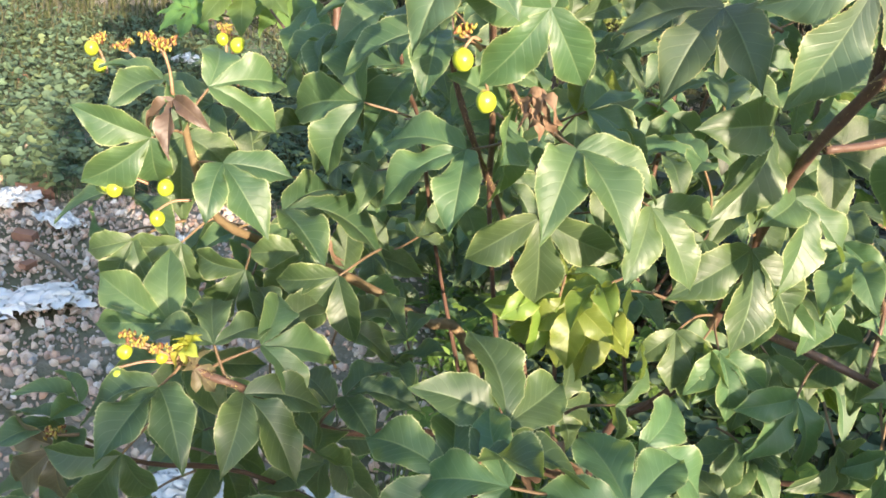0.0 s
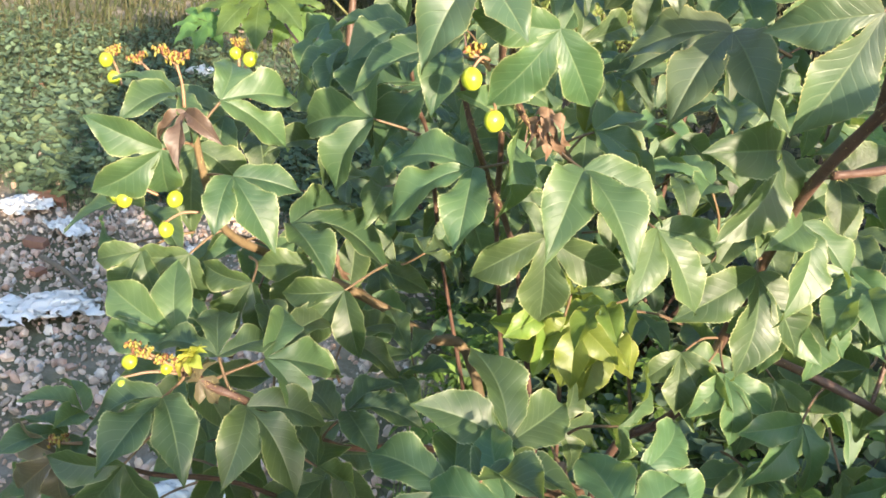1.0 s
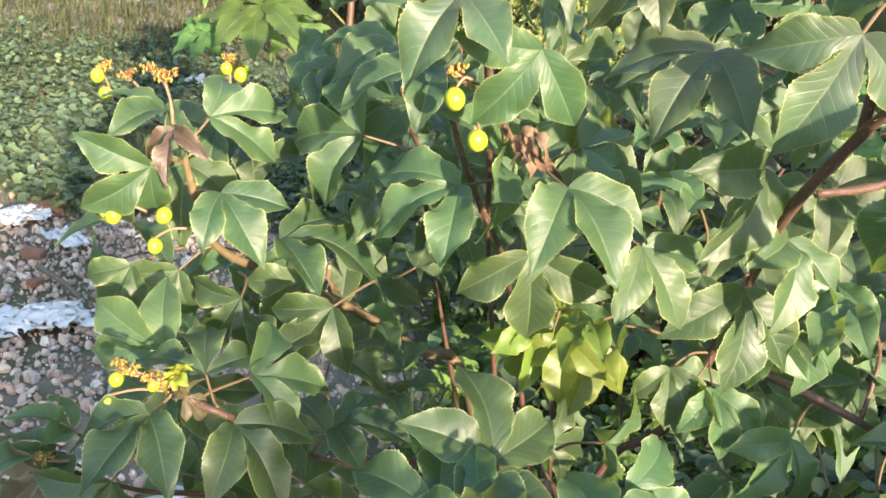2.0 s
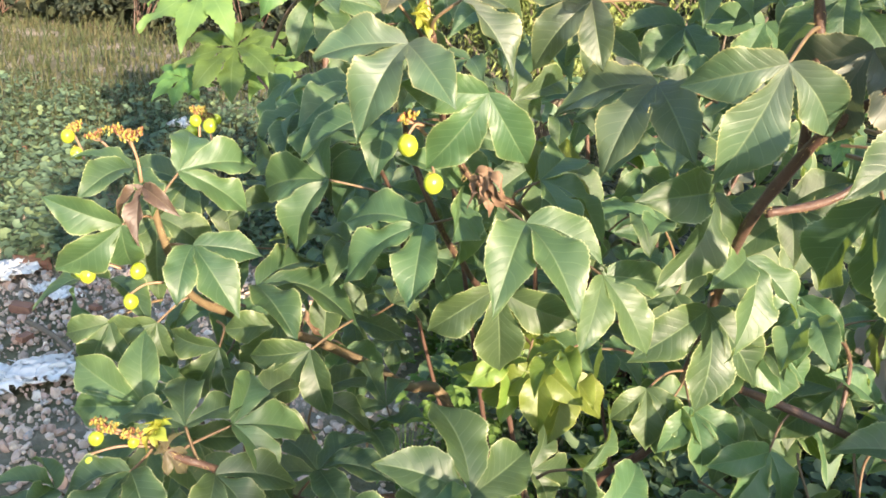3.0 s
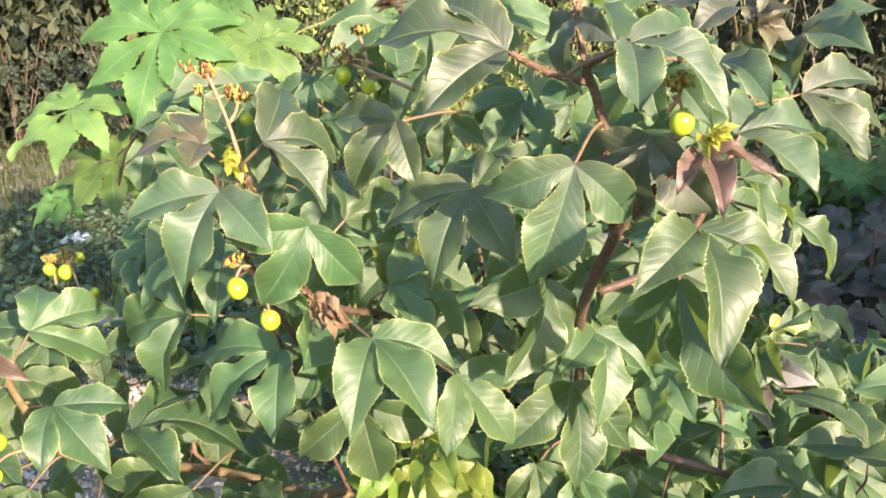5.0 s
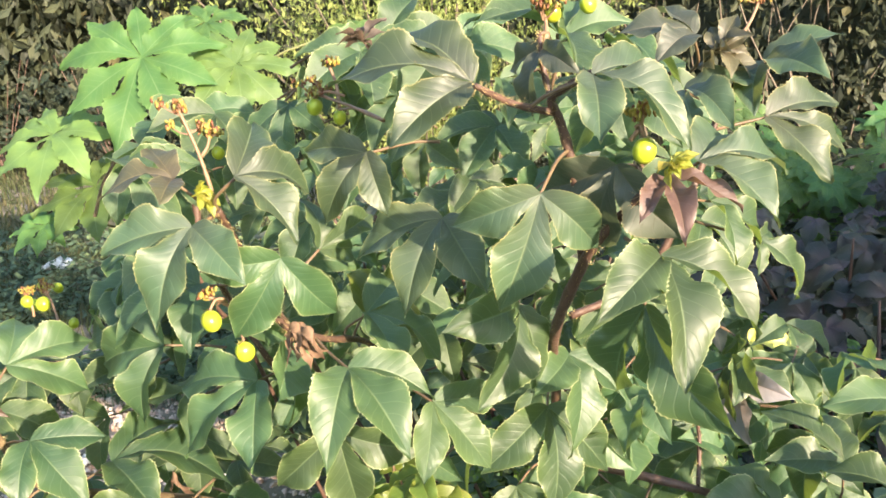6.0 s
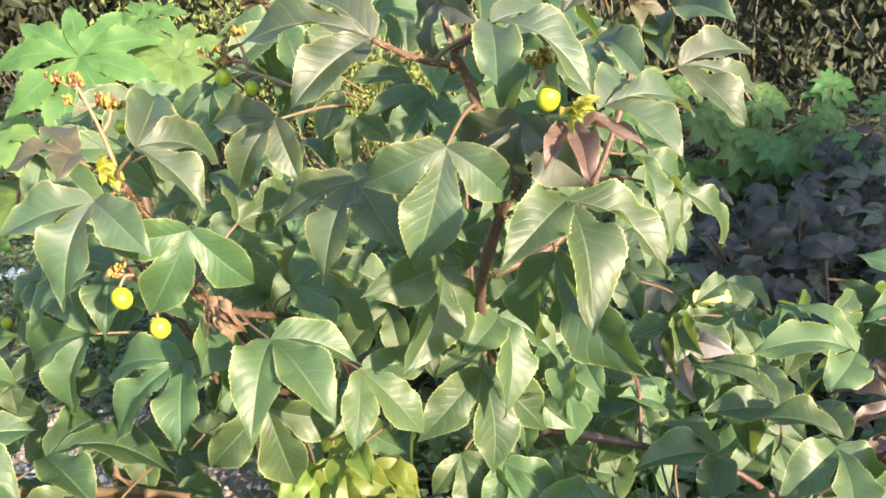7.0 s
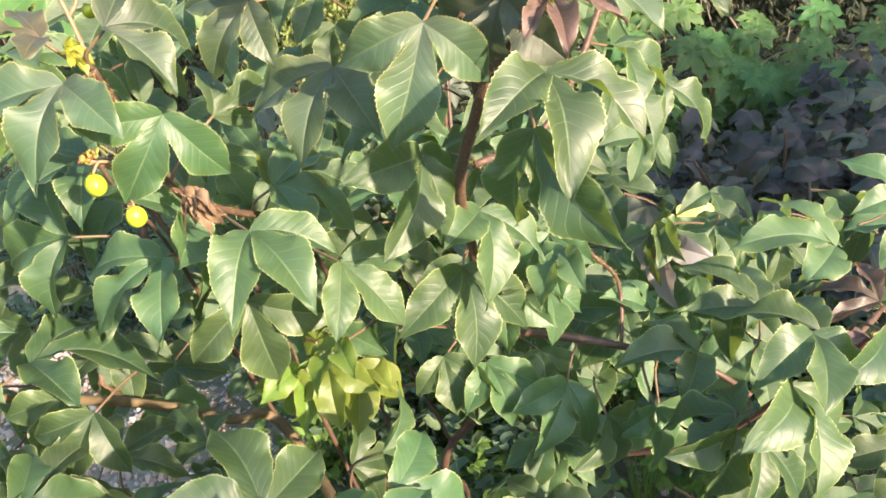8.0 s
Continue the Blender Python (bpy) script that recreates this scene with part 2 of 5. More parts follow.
def smooth_line(pts, per=5):
    if len(pts) < 3:
        return [pts[0].lerp(pts[-1], k / 4) for k in range(5)]
    out = []
    for i in range(len(pts) - 1):
        p0, p1, p2, p3 = pts[max(i - 1, 0)], pts[i], pts[i + 1], pts[min(i + 2, len(pts) - 1)]
        for k in range(per):
            t = k / per
            out.append(0.5 * (2 * p1 + (p2 - p0) * t + (2 * p0 - 5 * p1 + 4 * p2 - p3) * t * t + (3 * p1 - p0 - 3 * p2 + p3) * t ** 3))
    return out + [pts[-1]]


INNER = ((0, 0.24), (0.1, 0.36), (0.25, 0.55), (0.4, 0.80), (0.5, 0.97), (0.6, 1.0), (0.7, 0.88), (0.8, 0.62), (0.9, 0.30), (0.96, 0.10), (1, 0.0))
OUTER = ((0, 0.10), (0.05, 0.40), (0.12, 0.60), (0.25, 0.76), (0.4, 0.92), (0.5, 1.0), (0.6, 0.99), (0.7, 0.86), (0.8, 0.61), (0.9, 0.29), (0.96, 0.10), (1, 0.0))
STAR = ((0, 1.0), (0.5, 1.0), (0.62, 0.93), (0.75, 0.68), (0.88, 0.34), (1, 0.0))
COARSE = (-1.0, -0.5, 0.0, 0.5, 1.0)
ACROSS = (-1.0, -0.93, -0.62, -0.28, -0.06, 0.0, 0.06, 0.28, 0.62, 0.93, 1.0)


def profile(table, u):
    for (a, fa), (b, fb) in zip(table, table[1:]):
        if u <= b:
            return fa + (fb - fa) * (u - a) / (b - a)
    return 0.0


def lobe(bm, uvs, length, angle, droop, inner_left, inner_right, rng, width=0.25, fold=0.3, nu=52, across=ACROSS, teeth=0.06, table=INNER):
    """One lobe of a palmate leaf, folded along its rib. inner_left, inner_right: the angle to the neighbouring lobe on that side, or None."""
    c, s = math.cos(angle), math.sin(angle)
    ph, amp = rng.uniform(0, 6.28), rng.uniform(0.028, 0.06)
    bend = rng.uniform(-0.13, 0.13)
    arch = rng.uniform(0.04, 0.13)
    twist = rng.uniform(-0.16, 0.16)
    curl = rng.uniform(0.0, 0.2)
    grid = []
    for i in range(nu + 1):
        u = (i / nu) ** 0.92
        r, z = u * length * math.cos(droop), -length * math.sin(droop) * u ** 1.8 + arch * length * math.sin(math.pi * u)
        bite = (teeth * rng.uniform(0.5, 1.3) if i % 2 and 2 < i < nu else 0.0, teeth * rng.uniform(0.5, 1.3) if i % 2 and 2 < i < nu else 0.0)
        row = []
        for v in across:
            nb = inner_left if v > 0 else inner_right
            w = width * length * profile(OUTER if nb is None else table, u)
            if nb is not None:
                w = min(w, r * math.tan(nb / 2) + 0.0001)
            w *= 1 + (0.08 * math.sin(u * 12 + ph * (2 if v > 0 else 3)) + 0.035 * math.sin(u * 31 + ph * 5 + v)) * min(1, 4 * u) * (1 - u)
            if abs(v) == 1:
                w *= 1 + bite[v > 0]
            y = v * w + bend * length * u * (1 - u)
            x = r - abs(v) * w * 0.06
            zz = z + twist * u * v * w + fold * abs(v) * w - curl * v * v * w + amp * length * math.sin(u * 12 + ph + (2 if v > 0 else 0)) * v * v * min(1, 3 * u) + 0.011 * length * math.sin(u * 29 + 2 * ph + 2 * v) * v ** 4 * min(1, 3 * u)
            row.append(bm.verts.new((x * c - y * s, x * s + y * c, zz)))
        grid.append(row)
    for i in range(nu):
        for j in range(len(across) - 1):
            f = bm.faces.new((grid[i][j], grid[i + 1][j], grid[i + 1][j + 1], grid[i][j + 1]))
            for lp, (a, b) in zip(f.loops, ((i, j), (i + 1, j), (i + 1, j + 1), (i, j + 1))):
                lp[uvs].uv = (a / nu, (across[b] + 1) / 2)


def blade(size, ratios, angles, droops, rng, width=None, fold=None, nu=52, across=ACROSS):
    """A three-lobed blade; x runs along the middle lobe, z is its upper side."""
    bm = bmesh.new()
    uvs = bm.loops.layers.uv.new("uv")
    a, b = radians(angles[0]), radians(angles[1])
    fold = rng.uniform(0.42, 0.72) if fold is None else fold
    width = rng.uniform(0.222, 0.262) if width is None else width
    lobe(bm, uvs, size * ratios[0], -a, radians(droops[0]), a, None, rng, width, fold, nu, across)
    lobe(bm, uvs, size, 0.0, radians(droops[1]), b, a, rng, width, fold, nu, across)
    lobe(bm, uvs, size * ratios[1], b, radians(droops[2]), None, b, rng, width, fold, nu, across)
    bmesh.ops.remove_doubles(bm, verts=bm.verts, dist=size * 0.0035)
    return bm


# ---- ground ----
def build_ground():
    bm = bmesh.new()
    xs = sorted(set([-600, -120, -40, -15] + [x * 0.5 for x in range(-16, 17)] + [15, 40, 120, 600]))
    ys = sorted(set([-600, -120, -40, -15, -6] + [y * 0.5 for y in range(-6, 25)] + [15, 25, 60, 150, 600]))
    v = [[bm.verts.new((x, y, 0.02 * noise.noise((x * 0.8, y * 0.8, 0)) - 0.01 if abs(x) < 9 and -4 < y < 13 else 0.0)) for x in xs] for y in ys]
    for j in range(len(ys) - 1):
        for i in range(len(xs) - 1):
            bm.faces.new((v[j][i], v[j][i + 1], v[j + 1][i + 1], v[j + 1][i]))
    tagged(part("ground", bm, EARTH), "bare brown earth with fine grit", "ground", kind="structure")


build_ground()


def stuff(name, verts, faces, material, label, category, smooth=False):
    me = bpy.data.meshes.new(name)
    me.from_pydata(verts, [], faces)
    if smooth:
        me.polygons.foreach_set("use_smooth", [True] * len(me.polygons))
    me.materials.append(material)
    return tagged(new(name, me), label, category, kind="stuff")


def build_gravel(rng):
    bm = bmesh.new()
    bmesh.ops.create_icosphere(bm, subdivisions=1, radius=1)
    sv, sf = [v.co.copy() for v in bm.verts], [[v.index for v in f.verts] for f in bm.faces]
    bm.free()
    verts, faces = [], []
    for k in range(44000):
        x, y = rng.uniform(-2.3, 1.0), rng.uniform(-0.1, 2.65)
        if min(x + 2.3, 1.0 - x, y + 0.1) / 0.7 + 0.9 * noise.noise((x * 2.3, y * 2.3, 8)) < rng.random() or (y < 0.7 and rng.random() < 0.5):
            continue
        if y > 2.30 + 0.35 * noise.noise((x * 2, 3.1, 0)) + 0.1 * (x + 1) and rng.random() < 0.9:
            continue
        r = 0.003 + 0.0095 * rng.random() ** 3
        if x > -0.1 and rng.random() < 0.4:
            continue
        rot = Euler((rng.uniform(0, 6), rng.uniform(0, 6), rng.uniform(0, 6))).to_matrix()
        sc = Vector((r * rng.uniform(0.8, 1.5), r * rng.uniform(0.7, 1.2), r * rng.uniform(0.45, 0.85)))
        o, at = len(verts), Vector((x, y, r * 0.25 - 0.004))
        for p in sv:
            q = p * (1 + rng.uniform(-0.22, 0.22))
            verts.append(at + rot @ Vector((q.x * sc.x, q.y * sc.y, q.z * sc.z)))
        faces += [[i + o for i in f] for f in sf]
    stuff("gravel", verts, faces, STONES, "loose grey and reddish gravel with brick crumbs", "gravel")


def build_grass(rng):
    verts, faces = [], []
    for k in range(60000):
        y = 2.4 + 9.6 * rng.random() ** 1.15
        x = rng.uniform(-1.5 * y - 0.2, 0.3 * y)
        if k > 40000:
            x, y = rng.uniform(-7, 7), rng.uniform(-6, 6)
            if (-2.4 < x < 1.1 and -0.4 < y < 2.4) or noise.noise((x * 0.5, y * 0.5, 2)) < -0.1:
                continue
        if y < 5.0 and noise.noise((x * 0.9, y * 0.9, 5)) < -0.28:
            continue
        h, a, lean = rng.uniform(0.04, 0.13), rng.uniform(0, 6.28), rng.uniform(0.1, 0.9)
        w = 0.003 + 0.0006 * y
        dx, dy = math.cos(a), math.sin(a)
        o = len(verts)
        for t, ww in ((0, 1), (0.55, 0.8), (1, 0.05)):
            px, py, pz = x + dx * lean * h * t * t, y + dy * lean * h * t * t, h * t * (1 - 0.25 * lean * t) - 0.008
            verts += [(px - dy * w * ww, py + dx * w * ww, pz), (px + dy * w * ww, py - dx * w * ww, pz)]
        faces += [[o, o + 1, o + 3, o + 2], [o + 2, o + 3, o + 5, o + 4]]
    stuff("grass", verts, faces, GRASS, "short dry green grass on open ground", "grass")


def build_weeds(rng):
    """Creeping round-leaved weeds: small cupped leaves on short stalks."""
    verts, faces = [], []
    for k in range(31500):
        if k < 25500:
            y = 2.1 + 3.2 * rng.random() ** 1.25
            x = rng.uniform(-1.05 * y, 0.45)
            if y > 4.3 and rng.random() < (y - 4.3) * (0.7 + noise.noise((x * 1.3, y * 1.3, 6))):
                continue
            if noise.noise((x * 1.6, y * 1.6, 9)) < -0.42 or y < 2.22 + 0.25 * noise.noise((x * 3, 1.7, 4)):
                continue
        else:
            x, y = rng.uniform(0.05, 1.3), rng.uniform(0.95, 2.2)
            if noise.noise((x * 4, y * 4, 1)) < -0.15:
                continue
        h = rng.uniform(0.012, 0.10) if k < 25500 else rng.uniform(0.02, 0.22)
        r, a = rng.uniform(0.007, 0.021), rng.uniform(0, 6.28)
        tilt = Euler((rng.uniform(-0.2, 0.9), rng.uniform(-0.5, 0.5), a)).to_matrix()
        o, at = len(verts), Vector((x, y, h))
        verts.append(at - tilt @ Vector((0, 0, r * 0.25)))
        for j in range(7):
            q = j * math.tau / 7
            rr = r * (0.35 if j == 0 else 1)
            verts.append(at + tilt @ Vector((rr * math.cos(q), rr * math.sin(q), rng.uniform(-0.1, 0.15) * r)))
        faces += [[o, o + 1 + j, o + 1 + (j + 1) % 7] for j in range(7)]
        o = len(verts)
        verts += [(x, y, -0.01), (x + 0.002, y, -0.01), tuple(at)]
        faces.append([o, o + 1, o + 2])
    stuff("ground_weeds", verts, faces, WEED, "low creeping weeds with small round green leaves", "weeds", smooth=True)


def build_undergrowth(rng):
    """Broad dark leaves close to the ground among the shrubs."""
    verts, faces = [], []
    for k in range(6500):
        y = rng.uniform(1.3, 6.8)
        x = rng.uniform(0.15 * y + 0.05, 0.95 * y + 0.4)
        h = rng.uniform(0.02, 0.30) * (0.4 + 0.6 * rng.random())
        r, a = rng.uniform(0.02, 0.05), rng.uniform(0, 6.28)
        tilt = Euler((rng.uniform(-0.2, 1.0), rng.uniform(-0.5, 0.5), a)).to_matrix()
        o, at = len(verts), Vector((x, y, h))
        for px, py, pz in ((-1, 0, 0), (-0.3, -0.4, 0.1), (0.4, -0.35, 0.08), (1, 0, -0.15), (0.4, 0.35, 0.08), (-0.3, 0.4, 0.1)):
            verts.append(at + tilt @ Vector((px * r, py * r, pz * r)))
        faces += [[o, o + 1, o + 2, o + 3], [o, o + 3, o + 4, o + 5]]
        o = len(verts)
        verts += [(x, y, -0.01), (x + 0.003, y, -0.01), tuple(at)]
        faces.append([o, o + 1, o + 2])
    stuff("undergrowth", verts, faces, THICKET, "dark low undergrowth of small leaves", "undergrowth", smooth=True)


def build_fresh_weeds(rng):
    """Clumps of fresh lobed weeds under and behind the shrub: leaves of four leaflets on thin stalks."""
    verts, faces = [], []
    for c in range(170):
        cx, cy = rng.uniform(0.0, 1.25), rng.uniform(0.98, 2.1)
        high = rng.uniform(0.06, 0.30)
        for k in range(16):
            a, out, h = rng.uniform(0, 6.28), rng.uniform(0.01, 0.07), high * rng.uniform(0.35, 1.0)
            at = Vector((cx + out * math.cos(a), cy + out * math.sin(a), h))
            turn = Euler((rng.uniform(0.0, 0.9), rng.uniform(-0.4, 0.4), a)).to_matrix()
            r = rng.uniform(0.016, 0.032)
            for q in (-1.1, -0.35, 0.35, 1.1):
                o, d, e = len(verts), Vector((math.sin(q), -math.cos(q), 0.0)), Vector((math.cos(q), math.sin(q), 0.0))
                for u, w, z in ((0, 0, 0), (0.35, 0.2, 0.07), (0.7, 0.27, 0.04), (1.0, 0.02, -0.12), (0.7, -0.27, 0.04), (0.35, -0.2, 0.07)):
                    verts.append(at + turn @ ((d * u + e * w + Vector((0, 0, z))) * r))
                faces += [[o, o + 1, o + 2, o + 3], [o, o + 3, o + 4, o + 5]]
            o = len(verts)
            verts += [(cx, cy, -0.01), (cx + 0.0025, cy, -0.01), tuple(at)]
            faces.append([o, o + 1, o + 2])
    stuff("fresh_weeds", verts, faces, FRESH, "clumps of fresh green lobed weeds under the shrub", "weeds", smooth=True)


build_fresh_weeds(random.Random(8))
build_undergrowth(random.Random(6))
build_gravel(random.Random(3))
build_grass(random.Random(4))
build_weeds(random.Random(5))

# ---- the shrub ----
shrub = new("shrub")
shrub.location = (0.22, 0.85, 0.0)
tagged(shrub, "leafy shrub with three-lobed dark green leaves and yellow-green fruits", "shrub")
HOME = Matrix.Translation((-0.22, -0.85, 0.0))
NODES = []
rng = random.Random(11)


def stem(*spec):
    """A woody stem through the given points; the last two numbers are its radii."""
    pts, r0, r1 = spec[:-2], spec[-2] * 0.86, spec[-1] * 0.86
    bm = bmesh.new()
    line = tube(bm, pts, r0, r1, 9)
    ob = part("stem", bm, BARK if r0 > 0.0052 else TWIG, shrub, m=HOME)
    NODES.extend(p for p in line if p.z > 0.3)
    hairs = bmesh.new()
    for a, b in zip(line, line[1:]):
        if a.z < 0.55 or a.y > 0.66:
            continue
        for k in range(16):
            p = a.lerp(b, rng.random())
            d = Vector((rng.uniform(-1, 1), rng.uniform(-1, 1), rng.uniform(-1, 1))).normalized()
            e = d.orthogonal().normalized() * 0.0003
            q = p + d * (r1 + rng.uniform(0.003, 0.006))
            hairs.faces.new([hairs.verts.new(v) for v in (p + e, p - e, q)])
    if hairs.faces:
        part("stem_hairs", hairs, HAIR, ob, "stiff pale glandular hairs")
    else:
        hairs.free()
    return ob


stem((0.25, 0.86, -0.02), (0.247, 0.82, 0.321), (0.288, 0.74, 0.452), (0.274, 0.61, 0.657), (0.25, 0.51, 0.756), (0.259, 0.465, 0.82), (0.265, 0.448, 0.84), (0.278, 0.432, 0.861), (0.288, 0.412, 0.88), 0.0060, 0.0030)
stem((0.3, 0.66, 0.568), (0.321, 0.64, 0.577), (0.402, 0.61, 0.56), (0.491, 0.62, 0.514), (0.526, 0.6, 0.487), 0.0052, 0.0034)
stem((0.261, 0.468, 0.821), (0.254, 0.46, 0.88), (0.246, 0.457, 0.912), (0.24, 0.455, 0.927), (0.249, 0.445, 0.935), (0.259, 0.43, 0.942), 0.0037, 0.0027)
stem((0.241, 0.456, 0.919), (0.214, 0.445, 0.927), (0.191, 0.43, 0.939), 0.0026, 0.0021)
stem((0.24, 0.455, 0.927), (0.237, 0.46, 0.946), (0.236, 0.462, 0.965), 0.0023, 0.0019)
stem((0.22, 0.95, 0.2), (0.16, 0.86, 0.55), (0.125, 0.68, 0.70), (0.086, 0.56, 0.756), (0.062, 0.535, 0.776), (0.049, 0.52, 0.807), (0.046, 0.5, 0.835), 0.0034, 0.0026)
stem((0.2, 0.95, 0.18), (0.11, 0.86, 0.52), (0.075, 0.70, 0.64), (0.055, 0.63, 0.69), (0.038, 0.605, 0.728), (0.021, 0.6, 0.767), (0.011, 0.58, 0.805), 0.0037, 0.0026)
stem((0.16, 0.95, 0.16), (0.08, 0.86, 0.55), (0.056, 0.67, 0.72), (0.045, 0.58, 0.789), (0.038, 0.53, 0.837), (0.033, 0.492, 0.871), 0.0034, 0.0026)
stem((0.2, 0.85, -0.02), (0.08, 0.84, 0.398), (0.014, 0.81, 0.458), (-0.066, 0.775, 0.515), (-0.142, 0.72, 0.565), (-0.177, 0.665, 0.608), (-0.186, 0.628, 0.668), (-0.192, 0.608, 0.724), 0.0082, 0.0032)
stem((0.17, 0.85, 0.05), (0.067, 0.74, 0.345), (-0.043, 0.6, 0.443), (-0.099, 0.49, 0.547), (-0.129, 0.48, 0.563), (-0.147, 0.49, 0.573), 0.0045, 0.0026)
stem((0.15, 0.84, 0.05), (-0.095, 0.62, 0.36), (-0.186, 0.52, 0.446), (-0.23, 0.48, 0.489), 0.0030, 0.0021)
stem((0.28, 0.86, 0.05), (0.383, 0.76, 0.325), (0.494, 0.64, 0.417), (0.528, 0.54, 0.523), (0.559, 0.51, 0.574), (0.614, 0.54, 0.585), 0.0041, 0.0026)
stem((0.26, 0.5, 0.775), (0.316, 0.52, 0.788), (0.348, 0.52, 0.835), (0.38, 0.54, 0.891), (0.394, 0.555, 0.932), 0.0034, 0.0024)
stem((0.402, 0.61, 0.56), (0.41, 0.63, 0.614), (0.374, 0.6, 0.659), (0.351, 0.58, 0.691), 0.0023, 0.0018)
stem((0.292, 0.76, 0.443), (0.259, 0.77, 0.401), (0.243, 0.75, 0.439), (0.213, 0.71, 0.534), 0.0026, 0.0021)
stem((0.22, 0.84, 0.08), (0.163, 0.6, 0.442), (0.094, 0.46, 0.55), (0.084, 0.436, 0.581), 0.0030, 0.0021)
stem((0.25, 0.84, 0.05), (0.245, 0.62, 0.434), (0.18, 0.45, 0.529), (0.12, 0.39, 0.568), 0.0034, 0.0026)
stem((0.12, 0.98, 0.15), (0.02, 0.92, 0.5), (-0.01, 0.82, 0.67), (-0.028, 0.77, 0.729), (-0.042, 0.74, 0.789), 0.0030, 0.0021)


def petiole(m, ob, size):
    """The stalk from the blade's foot to the nearest stem."""
    foot = m.translation
    back = foot - m.to_3x3() @ Vector((0.035, 0, 0)) - Vector((0, -0.012, 0.022))
    node = min(NODES, key=lambda p: (p - back).length)
    if (node - foot).length > 0.06:
        node = foot + ((node - foot).normalized() + Vector((0, 0.9, -0.25))).normalized() * 0.055
    inv = m.inverted()
    mid = foot.lerp(node, 0.5) - m.to_3x3() @ Vector((0.006, 0, 0.004))
    bm = bmesh.new()
    tube(bm, [inv @ node, inv @ mid, Vector((0.001, 0, -0.0006))], 0.0014, 0.0010, 6, False)
    part("petiole", bm, PETIOLE, ob)


def leaf(m, size, ratios, angles, droops, color="green"):
    bm = blade(size, ratios, angles, droops, rng, *((0.165, 0.85) if color == "bronze" else ()))
    ob = part("leaf", bm, LEAF[color], shrub, LABELS.get(color, ""), m=HOME @ m)
    petiole(m, ob, size)


LABELS = {"flushed": "green leaf flushed grey-mauve round its foot", "lime": "yellow-green leaf, coloured as if lit through", "dusk": "dull purplish green leaf", "bronze": "young bronze-red leaf", "bronze2": "young olive-bronze leaf",
          "mauve": "faded mauve leaf", "yellow": "dying yellow leaf"}

leaf(pose(0.02, 0.469, 0.866, -20, 44, -130), 0.067, (0.89, 0.8), (58, 64), (7, 22, 5), "flushed")
leaf(pose(0.07, 0.471, 0.841, -88, 58, -167), 0.064, (0.85, 0.93), (60, 69), (14, 17, 18))
leaf(pose(0.104, 0.497, 0.755, 12, 23, -59), 0.077, (0.93, 0.83), (44, 47), (20, 13, 21))
leaf(pose(0.091, 0.523, 0.697, 47, 80, -45), 0.078, (0.84, 0.89), (56, 64), (12, 21, 9))
leaf(pose(0.034, 0.557, 0.729, -26, 26, -168), 0.082, (0.99, 0.87), (44, 61), (13, 20, 10))
leaf(pose(0.254, 0.556, 0.683, -12, 57, -90), 0.083, (0.9, 0.95), (51, 46), (17, 16, 17))
leaf(pose(0.269, 0.542, 0.73, -24, 40, -82), 0.076, (0.79, 0.86), (52, 50), (3, 28, 5))
leaf(pose(0.224, 0.5, 0.786, -63, 43, -116), 0.078, (0.86, 0.88), (49, 52), (16, 15, 19))
leaf(pose(0.175, 0.499, 0.852, -9, 39, -136), 0.071, (0.99, 0.9), (56, 52), (14, 17, 15), "flushed")
leaf(pose(0.223, 0.419, 0.877, -73, 68, -168), 0.073, (0.79, 0.79), (50, 66), (24, 7, 25), "flushed")
leaf(pose(0.276, 0.374, 0.847, -18, 31, -90), 0.076, (0.84, 0.89), (47, 56), (14, 18, 13))
leaf(pose(0.271, 0.384, 0.817, 44, 85, -101), 0.0905, (0.78, 0.92), (29, 40), (14, 36, 3))
leaf(pose(0.294, 0.411, 0.881, 0, 17, -99), 0.052, (0.76, 0.85), (33, 60), (15, 14, 14), "bronze")
leaf(pose(0.274, 0.439, 0.887, -90, 68, 140), 0.073, (0.84, 0.85), (49, 60), (17, 27, 14), "dusk")
leaf(pose(0.194, 0.462, 0.94, -39, -15, 173), 0.09, (0.87, 0.75), (41, 52), (16, 18, 15), "flushed")
leaf(pose(0.049, 0.471, 0.894, 45, 6, 32), 0.066, (0.83, 0.93), (61, 58), (7, 22, 8), "flushed")
leaf(pose(0.007, 0.498, 0.892, -21, -9, -168), 0.049, (0.86, 0.79), (70, 78), (0, 24, -4), "bronze2")
leaf(pose(0.09, 0.554, 0.826, 74, -15, 43), 0.061, (0.82, 0.79), (23, 59), (25, 5, 29))
leaf(pose(0.129, 0.508, 0.898, -48, 45, -170), 0.057, (0.87, 0.8), (60, 58), (11, 19, 11), "flushed")
leaf(pose(0.237, 0.462, 0.957, -10, 66, -163), 0.043, (0.83, 0.83), (68, 70), (13, 17, 9), "dusk")
leaf(pose(0.256, 0.423, 0.941, 21, 23, -31), 0.069, (0.83, 0.83), (62, 56), (9, 19, 11), "flushed")
leaf(pose(0.353, 0.511, 0.959, -34, -15, 178), 0.054, (0.84, 0.85), (61, 49), (15, 15, 11), "dusk")
leaf(pose(0.36, 0.545, 0.921, 27, 13, -84), 0.063, (0.84, 0.85), (22, 60), (14, 13, 14), "flushed")
leaf(pose(0.417, 0.54, 0.938, 37, 5, -82), 0.064, (0.82, 0.85), (53, 60), (12, 8, 14), "flushed")
leaf(pose(0.426, 0.551, 0.897, 44, 9, -14), 0.077, (0.88, 0.92), (46, 29), (8, 25, 12), "flushed")
